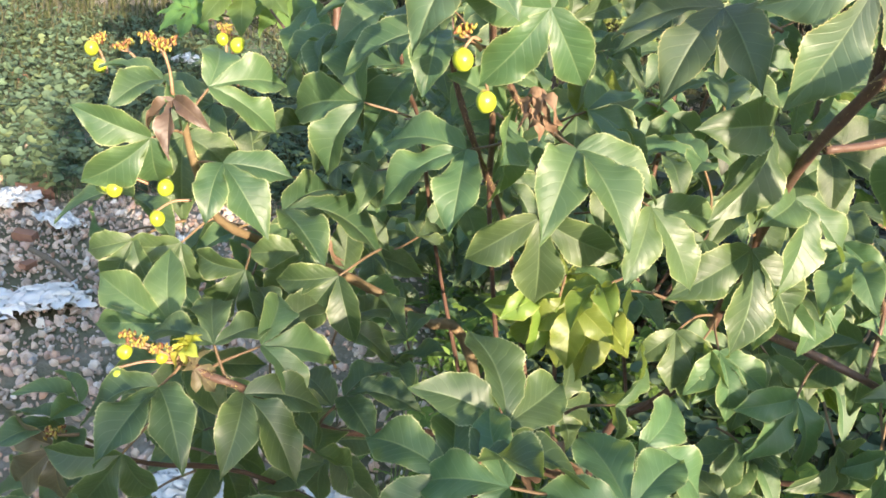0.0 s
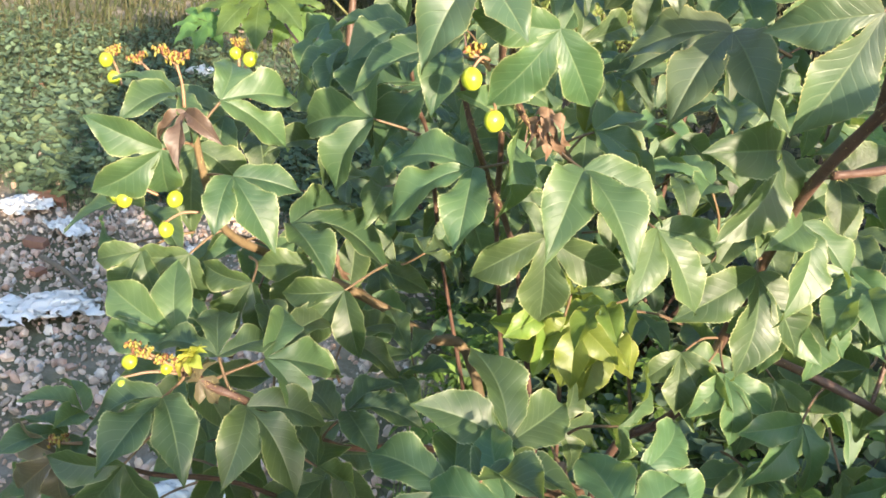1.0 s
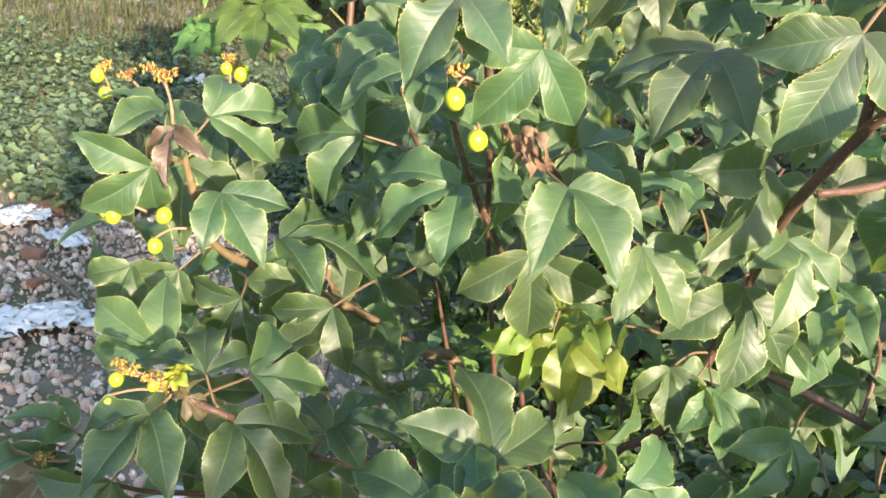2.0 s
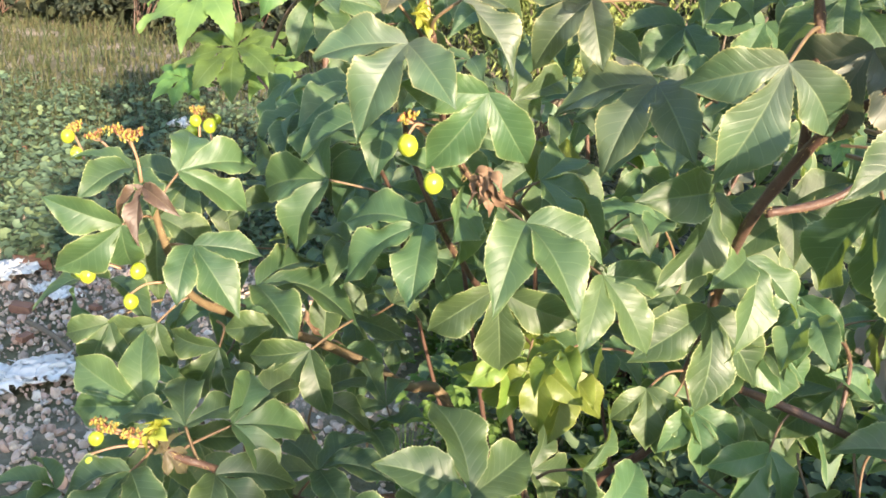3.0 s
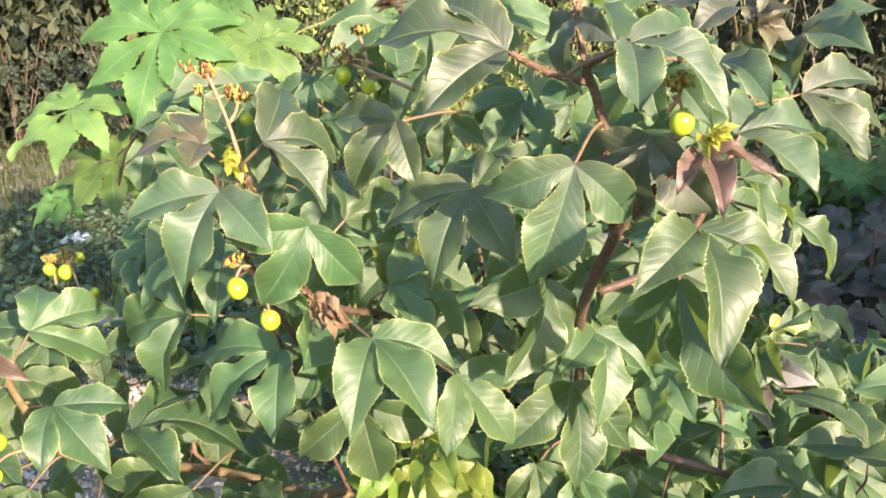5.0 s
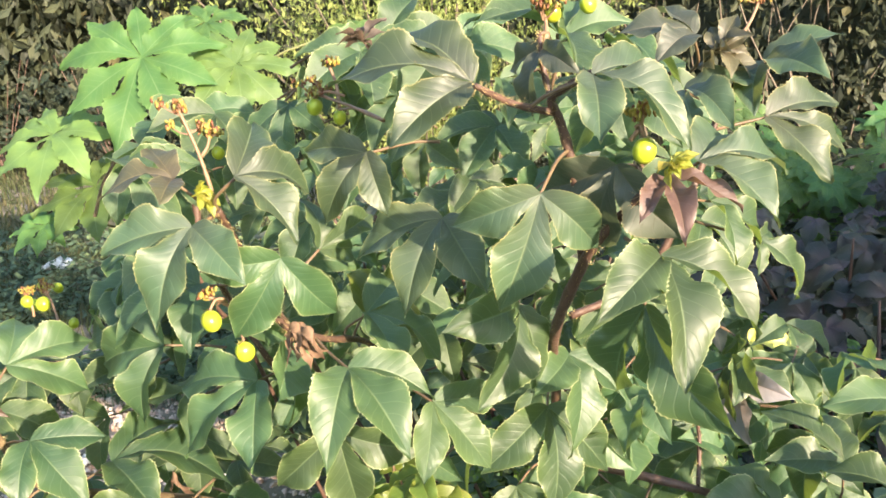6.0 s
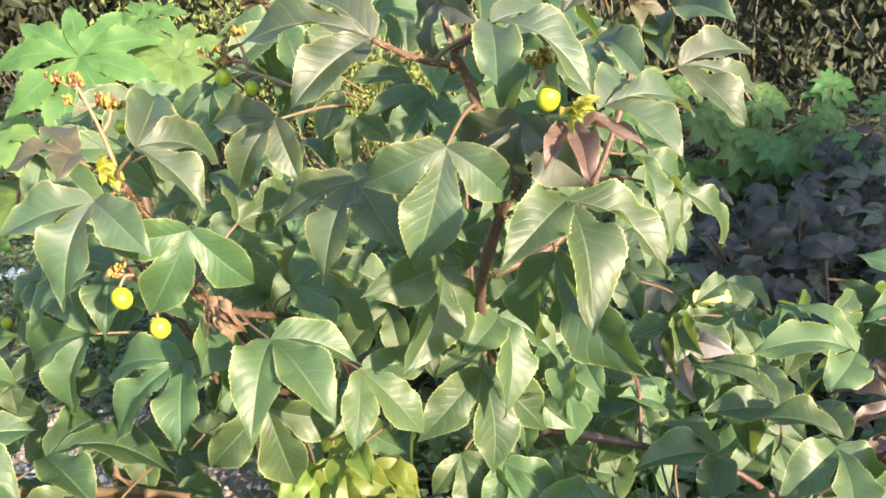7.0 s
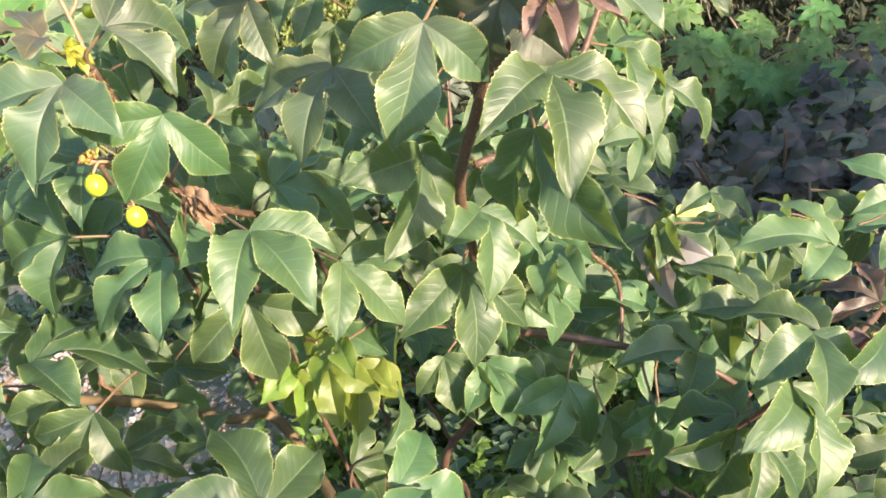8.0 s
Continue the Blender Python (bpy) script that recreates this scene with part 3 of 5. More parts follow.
leaf(pose(0.316, 0.42, 0.888, 30, -3, 3), 0.065, (0.89, 0.86), (58, 43), (14, 17, 16), "flushed")
leaf(pose(0.386, 0.558, 0.836, 31, 33, -3), 0.07, (0.85, 0.85), (59, 60), (12, 18, 14))
leaf(pose(0.422, 0.553, 0.804, 48, 42, 2), 0.075, (0.4, 0.4), (60, 60), (14, 16, 14))
leaf(pose(0.526, 0.585, 0.584, -4, -35, 130), 0.088, (0.84, 0.85), (48, 49), (16, 17, 16))
leaf(pose(0.447, 0.641, 0.573, -40, -33, -162), 0.066, (0.81, 0.85), (62, 60), (18, 6, 14))
leaf(pose(0.455, 0.567, 0.563, -22, -15, -176), 0.076, (0.83, 0.85), (55, 56), (15, 16, 14))
leaf(pose(0.414, 0.566, 0.516, -35, 63, -103), 0.055, (0.87, 0.88), (62, 40), (17, 14, 20))
leaf(pose(0.441, 0.472, 0.555, -10, 12, 139), 0.075, (0.85, 0.85), (61, 60), (16, 15, 14))
leaf(pose(0.428, 0.454, 0.555, -79, 68, -156), 0.07, (0.85, 0.85), (60, 58), (14, 18, 18))
leaf(pose(0.45, 0.42, 0.606, -37, 42, -95), 0.086, (0.88, 0.88), (51, 51), (16, 14, 19))
leaf(pose(0.445, 0.45, 0.546, 44, 52, -15), 0.075, (0.85, 0.85), (60, 60), (14, 15, 14))
leaf(pose(0.471, 0.429, 0.637, -19, 27, -113), 0.065, (0.94, 0.82), (44, 56), (25, 6, 27))
leaf(pose(0.521, 0.421, 0.633, -33, 62, -97), 0.074, (0.85, 0.85), (59, 60), (13, 16, 14))
leaf(pose(0.549, 0.517, 0.66, -25, -22, 179), 0.085, (0.88, 0.83), (58, 47), (10, 17, 3))
leaf(pose(0.759, 0.699, 0.625, -31, -40, 143), 0.076, (0.85, 0.85), (60, 60), (14, 14, 14))
leaf(pose(0.52, 0.769, 0.59, 40, 65, -111), 0.072, (0.83, 0.84), (66, 69), (21, 11, 14), "mauve")
leaf(pose(0.519, 0.78, 0.603, -1, 27, -48), 0.074, (0.85, 0.87), (60, 55), (14, 3, 33))
leaf(pose(0.648, 1, 0.537, 38, -1, -12), 0.075, (0.4, 0.4), (60, 60), (14, 14, 14), "yellow")
leaf(pose(0.617, 0.549, 0.587, -19, -16, 130), 0.063, (0.88, 0.83), (50, 55), (9, 23, 8), "bronze")
leaf(pose(0.531, 0.504, 0.593, -15, -21, 144), 0.069, (0.85, 0.85), (59, 60), (15, 14, 14))
leaf(pose(-0.157, 0.611, 0.677, 20, 25, -38), 0.073, (0.77, 0.81), (45, 51), (12, 22, 10))
leaf(pose(-0.122, 0.684, 0.616, 12, 4, 8), 0.12, (0.72, 0.74), (59, 49), (3, 25, 8))
leaf(pose(-0.179, 0.554, 0.556, -59, -25, 171), 0.079, (0.85, 0.88), (50, 33), (19, 14, 19))
leaf(pose(-0.155, 0.463, 0.558, 0, 11, -104), 0.072, (0.84, 0.93), (55, 45), (26, 7, 24))
leaf(pose(-0.1, 0.48, 0.55, 5, 27, -31), 0.076, (0.84, 0.89), (50, 55), (13, 19, 13))
leaf(pose(-0.036, 0.553, 0.512, 9, -15, -8), 0.068, (0.84, 0.88), (52, 55), (11, 19, 11))
leaf(pose(0.083, 0.433, 0.585, 8, -40, 114), 0.08, (0.86, 0.85), (65, 61), (10, 17, 11))
leaf(pose(-0.194, 0.603, 0.726, 25, 48, -84), 0.05, (0.78, 0.84), (61, 50), (22, 9, 22), "bronze")
leaf(pose(-0.208, 0.591, 0.696, -97, 41, -162), 0.073, (0.85, 0.81), (60, 58), (14, 17, 30))
leaf(pose(-0.184, 0.657, 0.727, 48, -5, 37), 0.076, (1.01, 0.83), (35, 61), (22, 10, 24))
leaf(pose(-0.212, 0.63, 0.733, -23, 2, -107), 0.063, (0.8, 0.85), (64, 60), (13, 12, 14))
leaf(pose(-0.227, 0.459, 0.5, -73, 47, -177), 0.065, (0.85, 0.8), (60, 42), (14, 17, 18), "bronze2")
leaf(pose(-0.227, 0.495, 0.513, -8, -38, -146), 0.047, (0.85, 0.84), (64, 51), (8, 17, 6))
leaf(pose(-0.235, 0.485, 0.498, -6, -16, -121), 0.057, (0.81, 0.85), (67, 60), (15, 8, 14))
leaf(pose(-0.175, 0.447, 0.51, -85, 61, -161), 0.067, (0.85, 0.82), (60, 53), (14, 19, 21))
leaf(pose(-0.128, 0.499, 0.576, -3, -15, 108), 0.072, (0.84, 0.85), (56, 60), (15, 15, 14))
leaf(pose(-0.097, 0.515, 0.571, 37, 12, 35), 0.07, (0.85, 0.85), (60, 60), (14, 15, 14))
leaf(pose(-0.099, 0.556, 0.559, 23, -19, 53), 0.069, (0.85, 0.85), (60, 60), (14, 14, 14))
leaf(pose(-0.057, 0.64, 0.532, 26, -6, 49), 0.075, (0.85, 0.85), (60, 60), (14, 15, 14))
leaf(pose(0.064, 0.38, 0.592, -12, -14, 1), 0.075, (0.83, 0.85), (54, 60), (-9, 25, 14))
leaf(pose(0.052, 0.4, 0.563, -34, -4, 152), 0.075, (0.85, 0.85), (60, 60), (14, 14, 14))
leaf(pose(0.083, 0.371, 0.584, -41, 18, 156), 0.074, (0.85, 0.85), (60, 60), (14, 15, 14))
leaf(pose(0.153, 0.365, 0.583, -15, -15, 112), 0.073, (0.85, 0.85), (60, 60), (14, 15, 14))
leaf(pose(0.167, 0.42, 0.586, 43, 27, 9), 0.075, (0.85, 0.85), (60, 60), (14, 15, 14))
leaf(pose(0.344, 0.597, 0.541, -52, 38, -126), 0.073, (0.87, 0.9), (43, 51), (15, 19, 15))
leaf(pose(0.364, 0.552, 0.528, -1, 80, -53), 0.072, (0.84, 0.85), (59, 60), (12, 19, 14))
leaf(pose(0.3, 0.703, 0.542, -54, 41, 153), 0.073, (0.85, 0.85), (60, 60), (14, 18, 14))
leaf(pose(0.302, 0.66, 0.547, -21, 9, -121), 0.075, (0.85, 0.85), (60, 60), (14, 14, 14))
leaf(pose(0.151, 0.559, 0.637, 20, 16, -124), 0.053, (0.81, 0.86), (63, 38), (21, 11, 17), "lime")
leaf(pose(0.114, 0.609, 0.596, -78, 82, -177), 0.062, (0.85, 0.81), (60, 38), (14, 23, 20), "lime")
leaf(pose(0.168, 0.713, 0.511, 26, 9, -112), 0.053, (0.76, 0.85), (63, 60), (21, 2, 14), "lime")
leaf(pose(0.16, 0.501, 0.722, 35, 41, -26), 0.067, (0.84, 0.87), (54, 52), (13, 19, 13))
leaf(pose(0.12, 0.597, 0.761, 17, 24, 2), 0.0855, (0.81, 0.86), (64, 71), (4, 22, 3))
leaf(pose(0.005, 0.541, 0.811, -22, 17, -161), 0.07, (0.85, 0.84), (60, 61), (14, 14, 14))
leaf(pose(-0.018, 0.752, 0.749, -21, 22, -174), 0.103, (0.99, 0.89), (28, 48), (15, 22, 11))
leaf(pose(-0.093, 0.749, 0.771, 16, 25, -97), 0.077, (0.87, 0.85), (57, 60), (18, 7, 14))
leaf(pose(-0.039, 0.7, 0.803, -16, 13, -124), 0.075, (0.91, 0.84), (54, 44), (17, 12, 13))
leaf(pose(-0.069, 0.754, 0.726, -17, 16, -136), 0.067, (0.85, 0.85), (60, 54), (14, 15, 15))
leaf(pose(-0.109, 0.753, 0.677, -27, -6, -130), 0.068, (0.83, 0.85), (62, 60), (14, 12, 14))
leaf(pose(0.058, 0.561, 0.755, -63, 14, -96), 0.075, (0.85, 0.88), (60, 54), (14, -5, 25))
leaf(pose(-0.054, 0.654, 0.732, -63, 13, 157), 0.088, (0.9, 0.85), (73, 60), (11, 14, 14))
leaf(pose(-0.096, 0.699, 0.721, -87, -13, 134), 0.076, (0.85, 0.85), (60, 62), (14, 11, 25))
leaf(pose(-0.048, 0.748, 0.645, -9, -6, -152), 0.079, (0.87, 0.85), (54, 60), (31, 2, 14))
leaf(pose(0.118, 0.628, 0.752, 31, -18, 38), 0.0766, (0.85, 0.84), (61, 38), (16, 15, 17), "lime")
leaf(pose(0.238, 0.667, 0.717, -15, -7, -176), 0.0759, (0.84, 0.83), (63, 63), (16, 14, -13))
leaf(pose(0.224, 0.619, 0.792, 6, 15, -102), 0.066, (0.85, 0.8), (60, 51), (14, -5, 7))
leaf(pose(0.433, 0.601, 0.497, 42, 83, -30), 0.073, (0.85, 0.85), (60, 60), (14, 19, 14))
leaf(pose(-0.258, 0.677, 0.612, -9, -1, -94), 0.08, (0.87, 0.85), (55, 60), (26, -23, 14))
leaf(pose(-0.299, 0.725, 0.549, -112, 61, 135), 0.065, (0.88, 0.73), (75, 43), (24, 19, 39))
leaf(pose(-0.172, 0.682, 0.524, -106, -7, 147), 0.071, (0.81, 0.85), (51, 59), (-11, 30, 30))
leaf(pose(-0.126, 0.72, 0.526, -117, 29, 136), 0.075, (0.79, 0.85), (35, 59), (4, 48, 13))
leaf(pose(-0.088, 0.667, 0.497, -98, 60, 161), 0.064, (0.83, 0.81), (61, 61), (23, 14, 31))
leaf(pose(0.004, 0.722, 0.48, -22, -17, 119), 0.071, (0.81, 0.84), (46, 71), (25, 2, 28))
leaf(pose(-0.011, 0.704, 0.461, -6, -9, -3), 0.068, (0.85, 0.9), (60, 55), (14, -6, 47))
leaf(pose(0.168, 0.502, 0.568, 86, 29, 47), 0.073, (0.83, 0.85), (55, 60), (24, 36, 14))
leaf(pose(0.143, 0.605, 0.496, 61, 18, 31), 0.067, (0.81, 0.85), (48, 60), (17, 17, 14))
leaf(pose(-0.048, 0.499, 0.494, 38, 5, 96), 0.076, (0.85, 0.85), (63, 60), (20, 22, 14))
leaf(pose(0.001, 0.755, 0.58, 20, 6, 59), 0.065, (0.8, 0.84), (58, 58), (20, 14, 23))
leaf(pose(0.309, 0.578, 0.643, 14, 5, -121), 0.051, (0.76, 0.82), (54, 37), (43, -26, 13))
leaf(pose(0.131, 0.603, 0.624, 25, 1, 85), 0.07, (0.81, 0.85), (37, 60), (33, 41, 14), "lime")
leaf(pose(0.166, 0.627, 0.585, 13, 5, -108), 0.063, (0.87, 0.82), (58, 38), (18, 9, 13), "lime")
leaf(pose(0.262, 0.629, 0.564, 28, 62, -126), 0.06, (0.86, 0.83), (54, 58), (16, 20, 10))
leaf(pose(0.34, 0.562, 0.681, 12, 27, -141), 0.057, (0.84, 0.87), (59, 43), (19, 14, 17))
leaf(pose(-0.134, 0.604, 0.589, -74, 58, 179), 0.069, (0.85, 0.82), (60, 55), (13, 18, 16))
leaf(pose(-0.2, 0.637, 0.591, -79, 60, -162), 0.063, (0.84, 0.82), (50, 46), (12, 22, 15))
leaf(pose(-0.056, 0.603, 0.595, -52, 51, -157), 0.07, (0.85, 0.86), (44, 55), (13, 21, 12))
leaf(pose(-0.24, 0.632, 0.59, -39, 55, -140), 0.057, (0.86, 0.78), (47, 53), (13, 21, 11))
leaf(pose(-0.097, 0.665, 0.588, -48, 53, -141), 0.066, (0.85, 0.82), (51, 50), (14, 19, 14))
leaf(pose(0.298, 0.597, 0.644, -1, 66, -125), 0.061, (0.89, 0.91), (45, 51), (17, 15, 17))
leaf(pose(0.336, 0.613, 0.631, -11, 58, -87), 0.054, (0.87, 0.80), (47, 48), (17, 17, 9))
leaf(pose(0.276, 0.616, 0.566, 14, 50, -68), 0.063, (0.80, 0.90), (47, 47), (17, 18, 10))
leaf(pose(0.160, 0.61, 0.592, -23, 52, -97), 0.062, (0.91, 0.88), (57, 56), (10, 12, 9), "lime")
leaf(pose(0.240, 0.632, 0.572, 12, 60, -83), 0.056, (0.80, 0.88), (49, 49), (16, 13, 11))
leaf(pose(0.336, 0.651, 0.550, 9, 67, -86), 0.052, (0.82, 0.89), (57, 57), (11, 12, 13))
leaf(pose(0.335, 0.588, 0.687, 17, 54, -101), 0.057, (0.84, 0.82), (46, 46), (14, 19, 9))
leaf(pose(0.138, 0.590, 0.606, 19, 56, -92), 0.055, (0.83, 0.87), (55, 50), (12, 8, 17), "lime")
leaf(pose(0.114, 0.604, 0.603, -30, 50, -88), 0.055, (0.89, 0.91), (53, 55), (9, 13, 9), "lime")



def leaf_kinds(rng, count=12):
    """Blades of unit size with their stalks, shared by the leaves deeper in the shrub."""
    kinds = []
    for k in range(count):
        bm = blade(1.0, (rng.uniform(0.75, 0.95), rng.uniform(0.75, 0.95)), (rng.uniform(48, 64), rng.uniform(48, 64)), (rng.uniform(5, 25), rng.uniform(8, 28), rng.uniform(5, 25)), rng, nu=36)
        me = bpy.data.meshes.new("leaf")
        bm.to_mesh(me)
        bm.free()
        me.polygons.foreach_set("use_smooth", [True] * len(me.polygons))
        me.materials.append(LEAF["green"])
        sb = bmesh.new()
        a, b = Vector((0.0, 0, -0.01)), Vector((-0.36, rng.uniform(-0.1, 0.1), -0.5))
        tube(sb, [b, a.lerp(b, 0.5) + Vector((0, 0, 0.06)), a], 0.02, 0.014, 5, False)
        sm = bpy.data.meshes.new("petiole")
        sb.to_mesh(sm)
        sb.free()
        sm.materials.append(PETIOLE)
        kinds.append((me, sm))
    return kinds


KINDS = leaf_kinds(random.Random(21))


def inner_leaf(m, s):
    me, sm = KINDS[rng.randrange(len(KINDS))]
    ob = placed("leaf", me, shrub, m=HOME @ m @ Matrix.Diagonal((s, s, s, 1)))
    placed("petiole", sm, ob)


inner_leaf(pose(0.834, 0.765, 0.56, -16, 8, -147), 0.0976)
inner_leaf(pose(0.353, 0.784, 0.94, 53, 34, 8), 0.0854)
inner_leaf(pose(-0.019, 0.917, 0.85, 38, 31, -1), 0.0756)
inner_leaf(pose(0.368, 0.73, 0.725, 44, 8, -33), 0.0781)
inner_leaf(pose(-0.028, 0.916, 0.908, -31, 31, -109), 0.0866)
inner_leaf(pose(0.619, 0.482, 0.439, 37, -24, 35), 0.0777)
inner_leaf(pose(0.397, 0.749, 0.908, 50, -2, -27), 0.0842)
inner_leaf(pose(0.389, 0.883, 0.91, -22, 14, -168), 0.0695)
inner_leaf(pose(-0.057, 0.852, 0.477, -6, 44, -51), 0.0793)
inner_leaf(pose(-0.075, 1.039, 0.86, 23, 53, -47), 0.0683)
inner_leaf(pose(0.35, 0.854, 0.64, 12, 28, -70), 0.0903)
inner_leaf(pose(0.056, 0.89, 0.914, 3, 52, -108), 0.0769)
inner_leaf(pose(0.034, 0.957, 0.638, 34, 22, 0), 0.0708)
inner_leaf(pose(0.816, 1.046, 0.43, 16, 43, -90), 0.0732)
inner_leaf(pose(0.24, 0.812, 0.827, 1, 34, -54), 0.0769)
inner_leaf(pose(0.174, 0.839, 0.918, -35, 13, 164), 0.0769)
inner_leaf(pose(0.186, 0.836, 0.896, -56, 6, -178), 0.0756)
inner_leaf(pose(0.143, 0.819, 0.729, -3, 51, -85), 0.0976)
inner_leaf(pose(0.004, 0.96, 0.736, -8, 45, -155), 0.0903)
inner_leaf(pose(-0.197, 0.699, 0.352, -31, 13, -127), 0.0695)
inner_leaf(pose(0.437, 0.796, 0.474, -8, 44, -103), 0.0915)
inner_leaf(pose(0.14, 0.503, 0.444, -42, 42, -161), 0.0619)
inner_leaf(pose(0.649, 0.802, 0.424, -4, 41, -95), 0.0964)
inner_leaf(pose(0.077, 0.904, 0.677, -48, 35, -80), 0.0866)
inner_leaf(pose(0.367, 0.995, 0.697, -35, 43, -171), 0.0793)
inner_leaf(pose(0.427, 0.739, 0.843, -18, 25, -145), 0.0683)
inner_leaf(pose(0.28, 0.964, 0.887, -45, 16, -117), 0.0878)
inner_leaf(pose(-0.063, 0.741, 0.331, 50, 27, -50), 0.0866)
inner_leaf(pose(0.405, 0.784, 0.848, -28, -12, 172), 0.0866)
inner_leaf(pose(0.19, 0.568, 0.961, -26, 23, -131), 0.0651)
inner_leaf(pose(0.415, 0.753, 0.529, -23, 18, -152), 0.0927)
inner_leaf(pose(-0.136, 0.707, 0.398, -37, 27, -124), 0.0708)
inner_leaf(pose(-0.128, 1.02, 0.439, 33, 51, -37), 0.0903)
inner_leaf(pose(-0.165, 0.642, 0.366, -1, 41, -33), 0.0817)
inner_leaf(pose(0.679, 0.642, 0.309, -28, 40, -136), 0.0915)
inner_leaf(pose(0.203, 0.893, 0.861, 6, 53, -115), 0.0683)
inner_leaf(pose(-0.134, 0.516, 0.392, -43, 24, -127), 0.0683)
inner_leaf(pose(-0.218, 0.813, 0.373, -8, 42, -133), 0.0769)
inner_leaf(pose(0.41, 1.016, 0.88, -41, 54, -140), 0.0903)
inner_leaf(pose(0.407, 0.808, 0.697, -37, 18, -146), 0.0842)
inner_leaf(pose(0.341, 0.661, 0.446, 19, 39, -54), 0.072)
inner_leaf(pose(0.073, 0.849, 0.793, -18, 44, -129), 0.0793)
inner_leaf(pose(-0.06, 0.942, 0.474, 49, 1, -23), 0.0744)
inner_leaf(pose(0.811, 0.844, 0.577, -9, 62, -51), 0.0878)
inner_leaf(pose(0.282, 0.964, 0.961, 2, 36, -104), 0.0708)
inner_leaf(pose(0.092, 0.937, 0.595, 9, 34, -33), 0.0805)
inner_leaf(pose(0.237, 0.825, 0.518, 1, 5, -40), 0.0695)
inner_leaf(pose(0.647, 0.689, 0.376, 34, 31, -54), 0.0744)
inner_leaf(pose(-0.117, 0.545, 0.361, 57, -3, -44), 0.0798)
inner_leaf(pose(0.737, 0.666, 0.292, -24, 34, -128), 0.0708)
inner_leaf(pose(0.465, 0.812, 0.778, -26, -7, -158), 0.0939)
inner_leaf(pose(0.378, 0.884, 0.76, -45, 9, -136), 0.0744)
inner_leaf(pose(0.286, 0.86, 0.927, 29, 28, -26), 0.0732)
inner_leaf(pose(-0.18, 0.509, 0.426, 28, 58, -105), 0.064)
inner_leaf(pose(0.673, 0.568, 0.419, -20, 39, -148), 0.0777)
inner_leaf(pose(0.564, 0.954, 0.438, -28, 51, -104), 0.0952)
inner_leaf(pose(-0.076, 0.8, 0.336, -26, 1, -177), 0.0988)
inner_leaf(pose(0.316, 0.831, 0.83, -27, 19, -115), 0.0781)
inner_leaf(pose(0.751, 1.024, 0.471, 1, 33, -46), 0.0744)
inner_leaf(pose(0.08, 0.993, 0.936, 26, 21, -8), 0.083)
inner_leaf(pose(-0.199, 0.591, 0.466, -9, 29, -137), 0.0599)
inner_leaf(pose(0.303, 0.959, 0.868, 47, 12, -89), 0.0695)
inner_leaf(pose(-0.071, 0.864, 0.849, 5, 64, -92), 0.0915)
inner_leaf(pose(0.54, 1.007, 0.598, 12, 21, -94), 0.0964)
inner_leaf(pose(0.789, 0.704, 0.527, 12, 1, -136), 0.0781)
inner_leaf(pose(0.805, 0.822, 0.548, -52, 9, 167), 0.0781)
inner_leaf(pose(0.195, 1.032, 0.774, -31, 31, -80), 0.0866)
inner_leaf(pose(0.789, 0.681, 0.407, -43, 4, -151), 0.0695)
inner_leaf(pose(0.711, 0.949, 0.364, -33, 19, -165), 0.0842)
inner_leaf(pose(0.203, 0.512, 0.45, 31, 0, 9), 0.0735)
inner_leaf(pose(0.01, 0.484, 0.442, 43, 36, -21), 0.0662)
inner_leaf(pose(-0.049, 0.919, 0.642, 6, 25, -52), 0.0708)
inner_leaf(pose(-0.228, 0.791, 0.338, -3, 46, -137), 0.0744)
inner_leaf(pose(0.336, 0.834, 0.698, 16, 60, -40), 0.083)
inner_leaf(pose(0.357, 0.884, 0.96, 49, -19, -14), 0.0903)
inner_leaf(pose(0.533, 0.699, 0.284, 36, 48, -44), 0.0903)
inner_leaf(pose(0.267, 0.538, 0.966, -27, -18, -137), 0.0819)
inner_leaf(pose(0.823, 0.728, 0.483, -31, 17, -135), 0.083)
inner_leaf(pose(-0.196, 0.824, 0.529, -7, 7, -67), 0.0878)
inner_leaf(pose(-0.195, 0.619, 0.49, -19, 42, -98), 0.0817)
inner_leaf(pose(0.429, 0.91, 0.744, -27, 53, -55), 0.0964)
inner_leaf(pose(-0.102, 0.552, 0.394, -7, 54, -168), 0.0619)
inner_leaf(pose(-0.206, 0.721, 0.478, -48, 14, -165), 0.0708)
inner_leaf(pose(0.036, 0.882, 0.589, 33, 44, -38), 0.0744)
inner_leaf(pose(-0.169, 0.834, 0.598, -57, 31, -179), 0.0695)
inner_leaf(pose(0.735, 0.617, 0.545, 11, 42, -90), 0.0964)
inner_leaf(pose(0.299, 0.797, 0.602, -28, 52, -127), 0.0683)
inner_leaf(pose(-0.199, 0.828, 0.669, -19, 29, -130), 0.0952)
inner_leaf(pose(0.104, 0.906, 0.969, 37, 25, 3), 0.0891)
inner_leaf(pose(0.649, 0.617, 0.427, 30, 41, -12), 0.072)
inner_leaf(pose(-0.223, 0.71, 0.666, 0, 48, -72), 0.083)
inner_leaf(pose(0.815, 0.913, 0.441, -7, 27, 162), 0.0683)
inner_leaf(pose(-0.261, 0.488, 0.437, -56, 13, 155), 0.0662)
inner_leaf(pose(-0.253, 0.474, 0.43, 9, 57, -102), 0.0714)
inner_leaf(pose(0.565, 1.034, 0.511, -2, 8, -105), 0.0695)
inner_leaf(pose(-0.219, 0.491, 0.45, -3, 32, -144), 0.0725)
inner_leaf(pose(-0.127, 1.049, 0.898, 36, 2, -24), 0.0915)
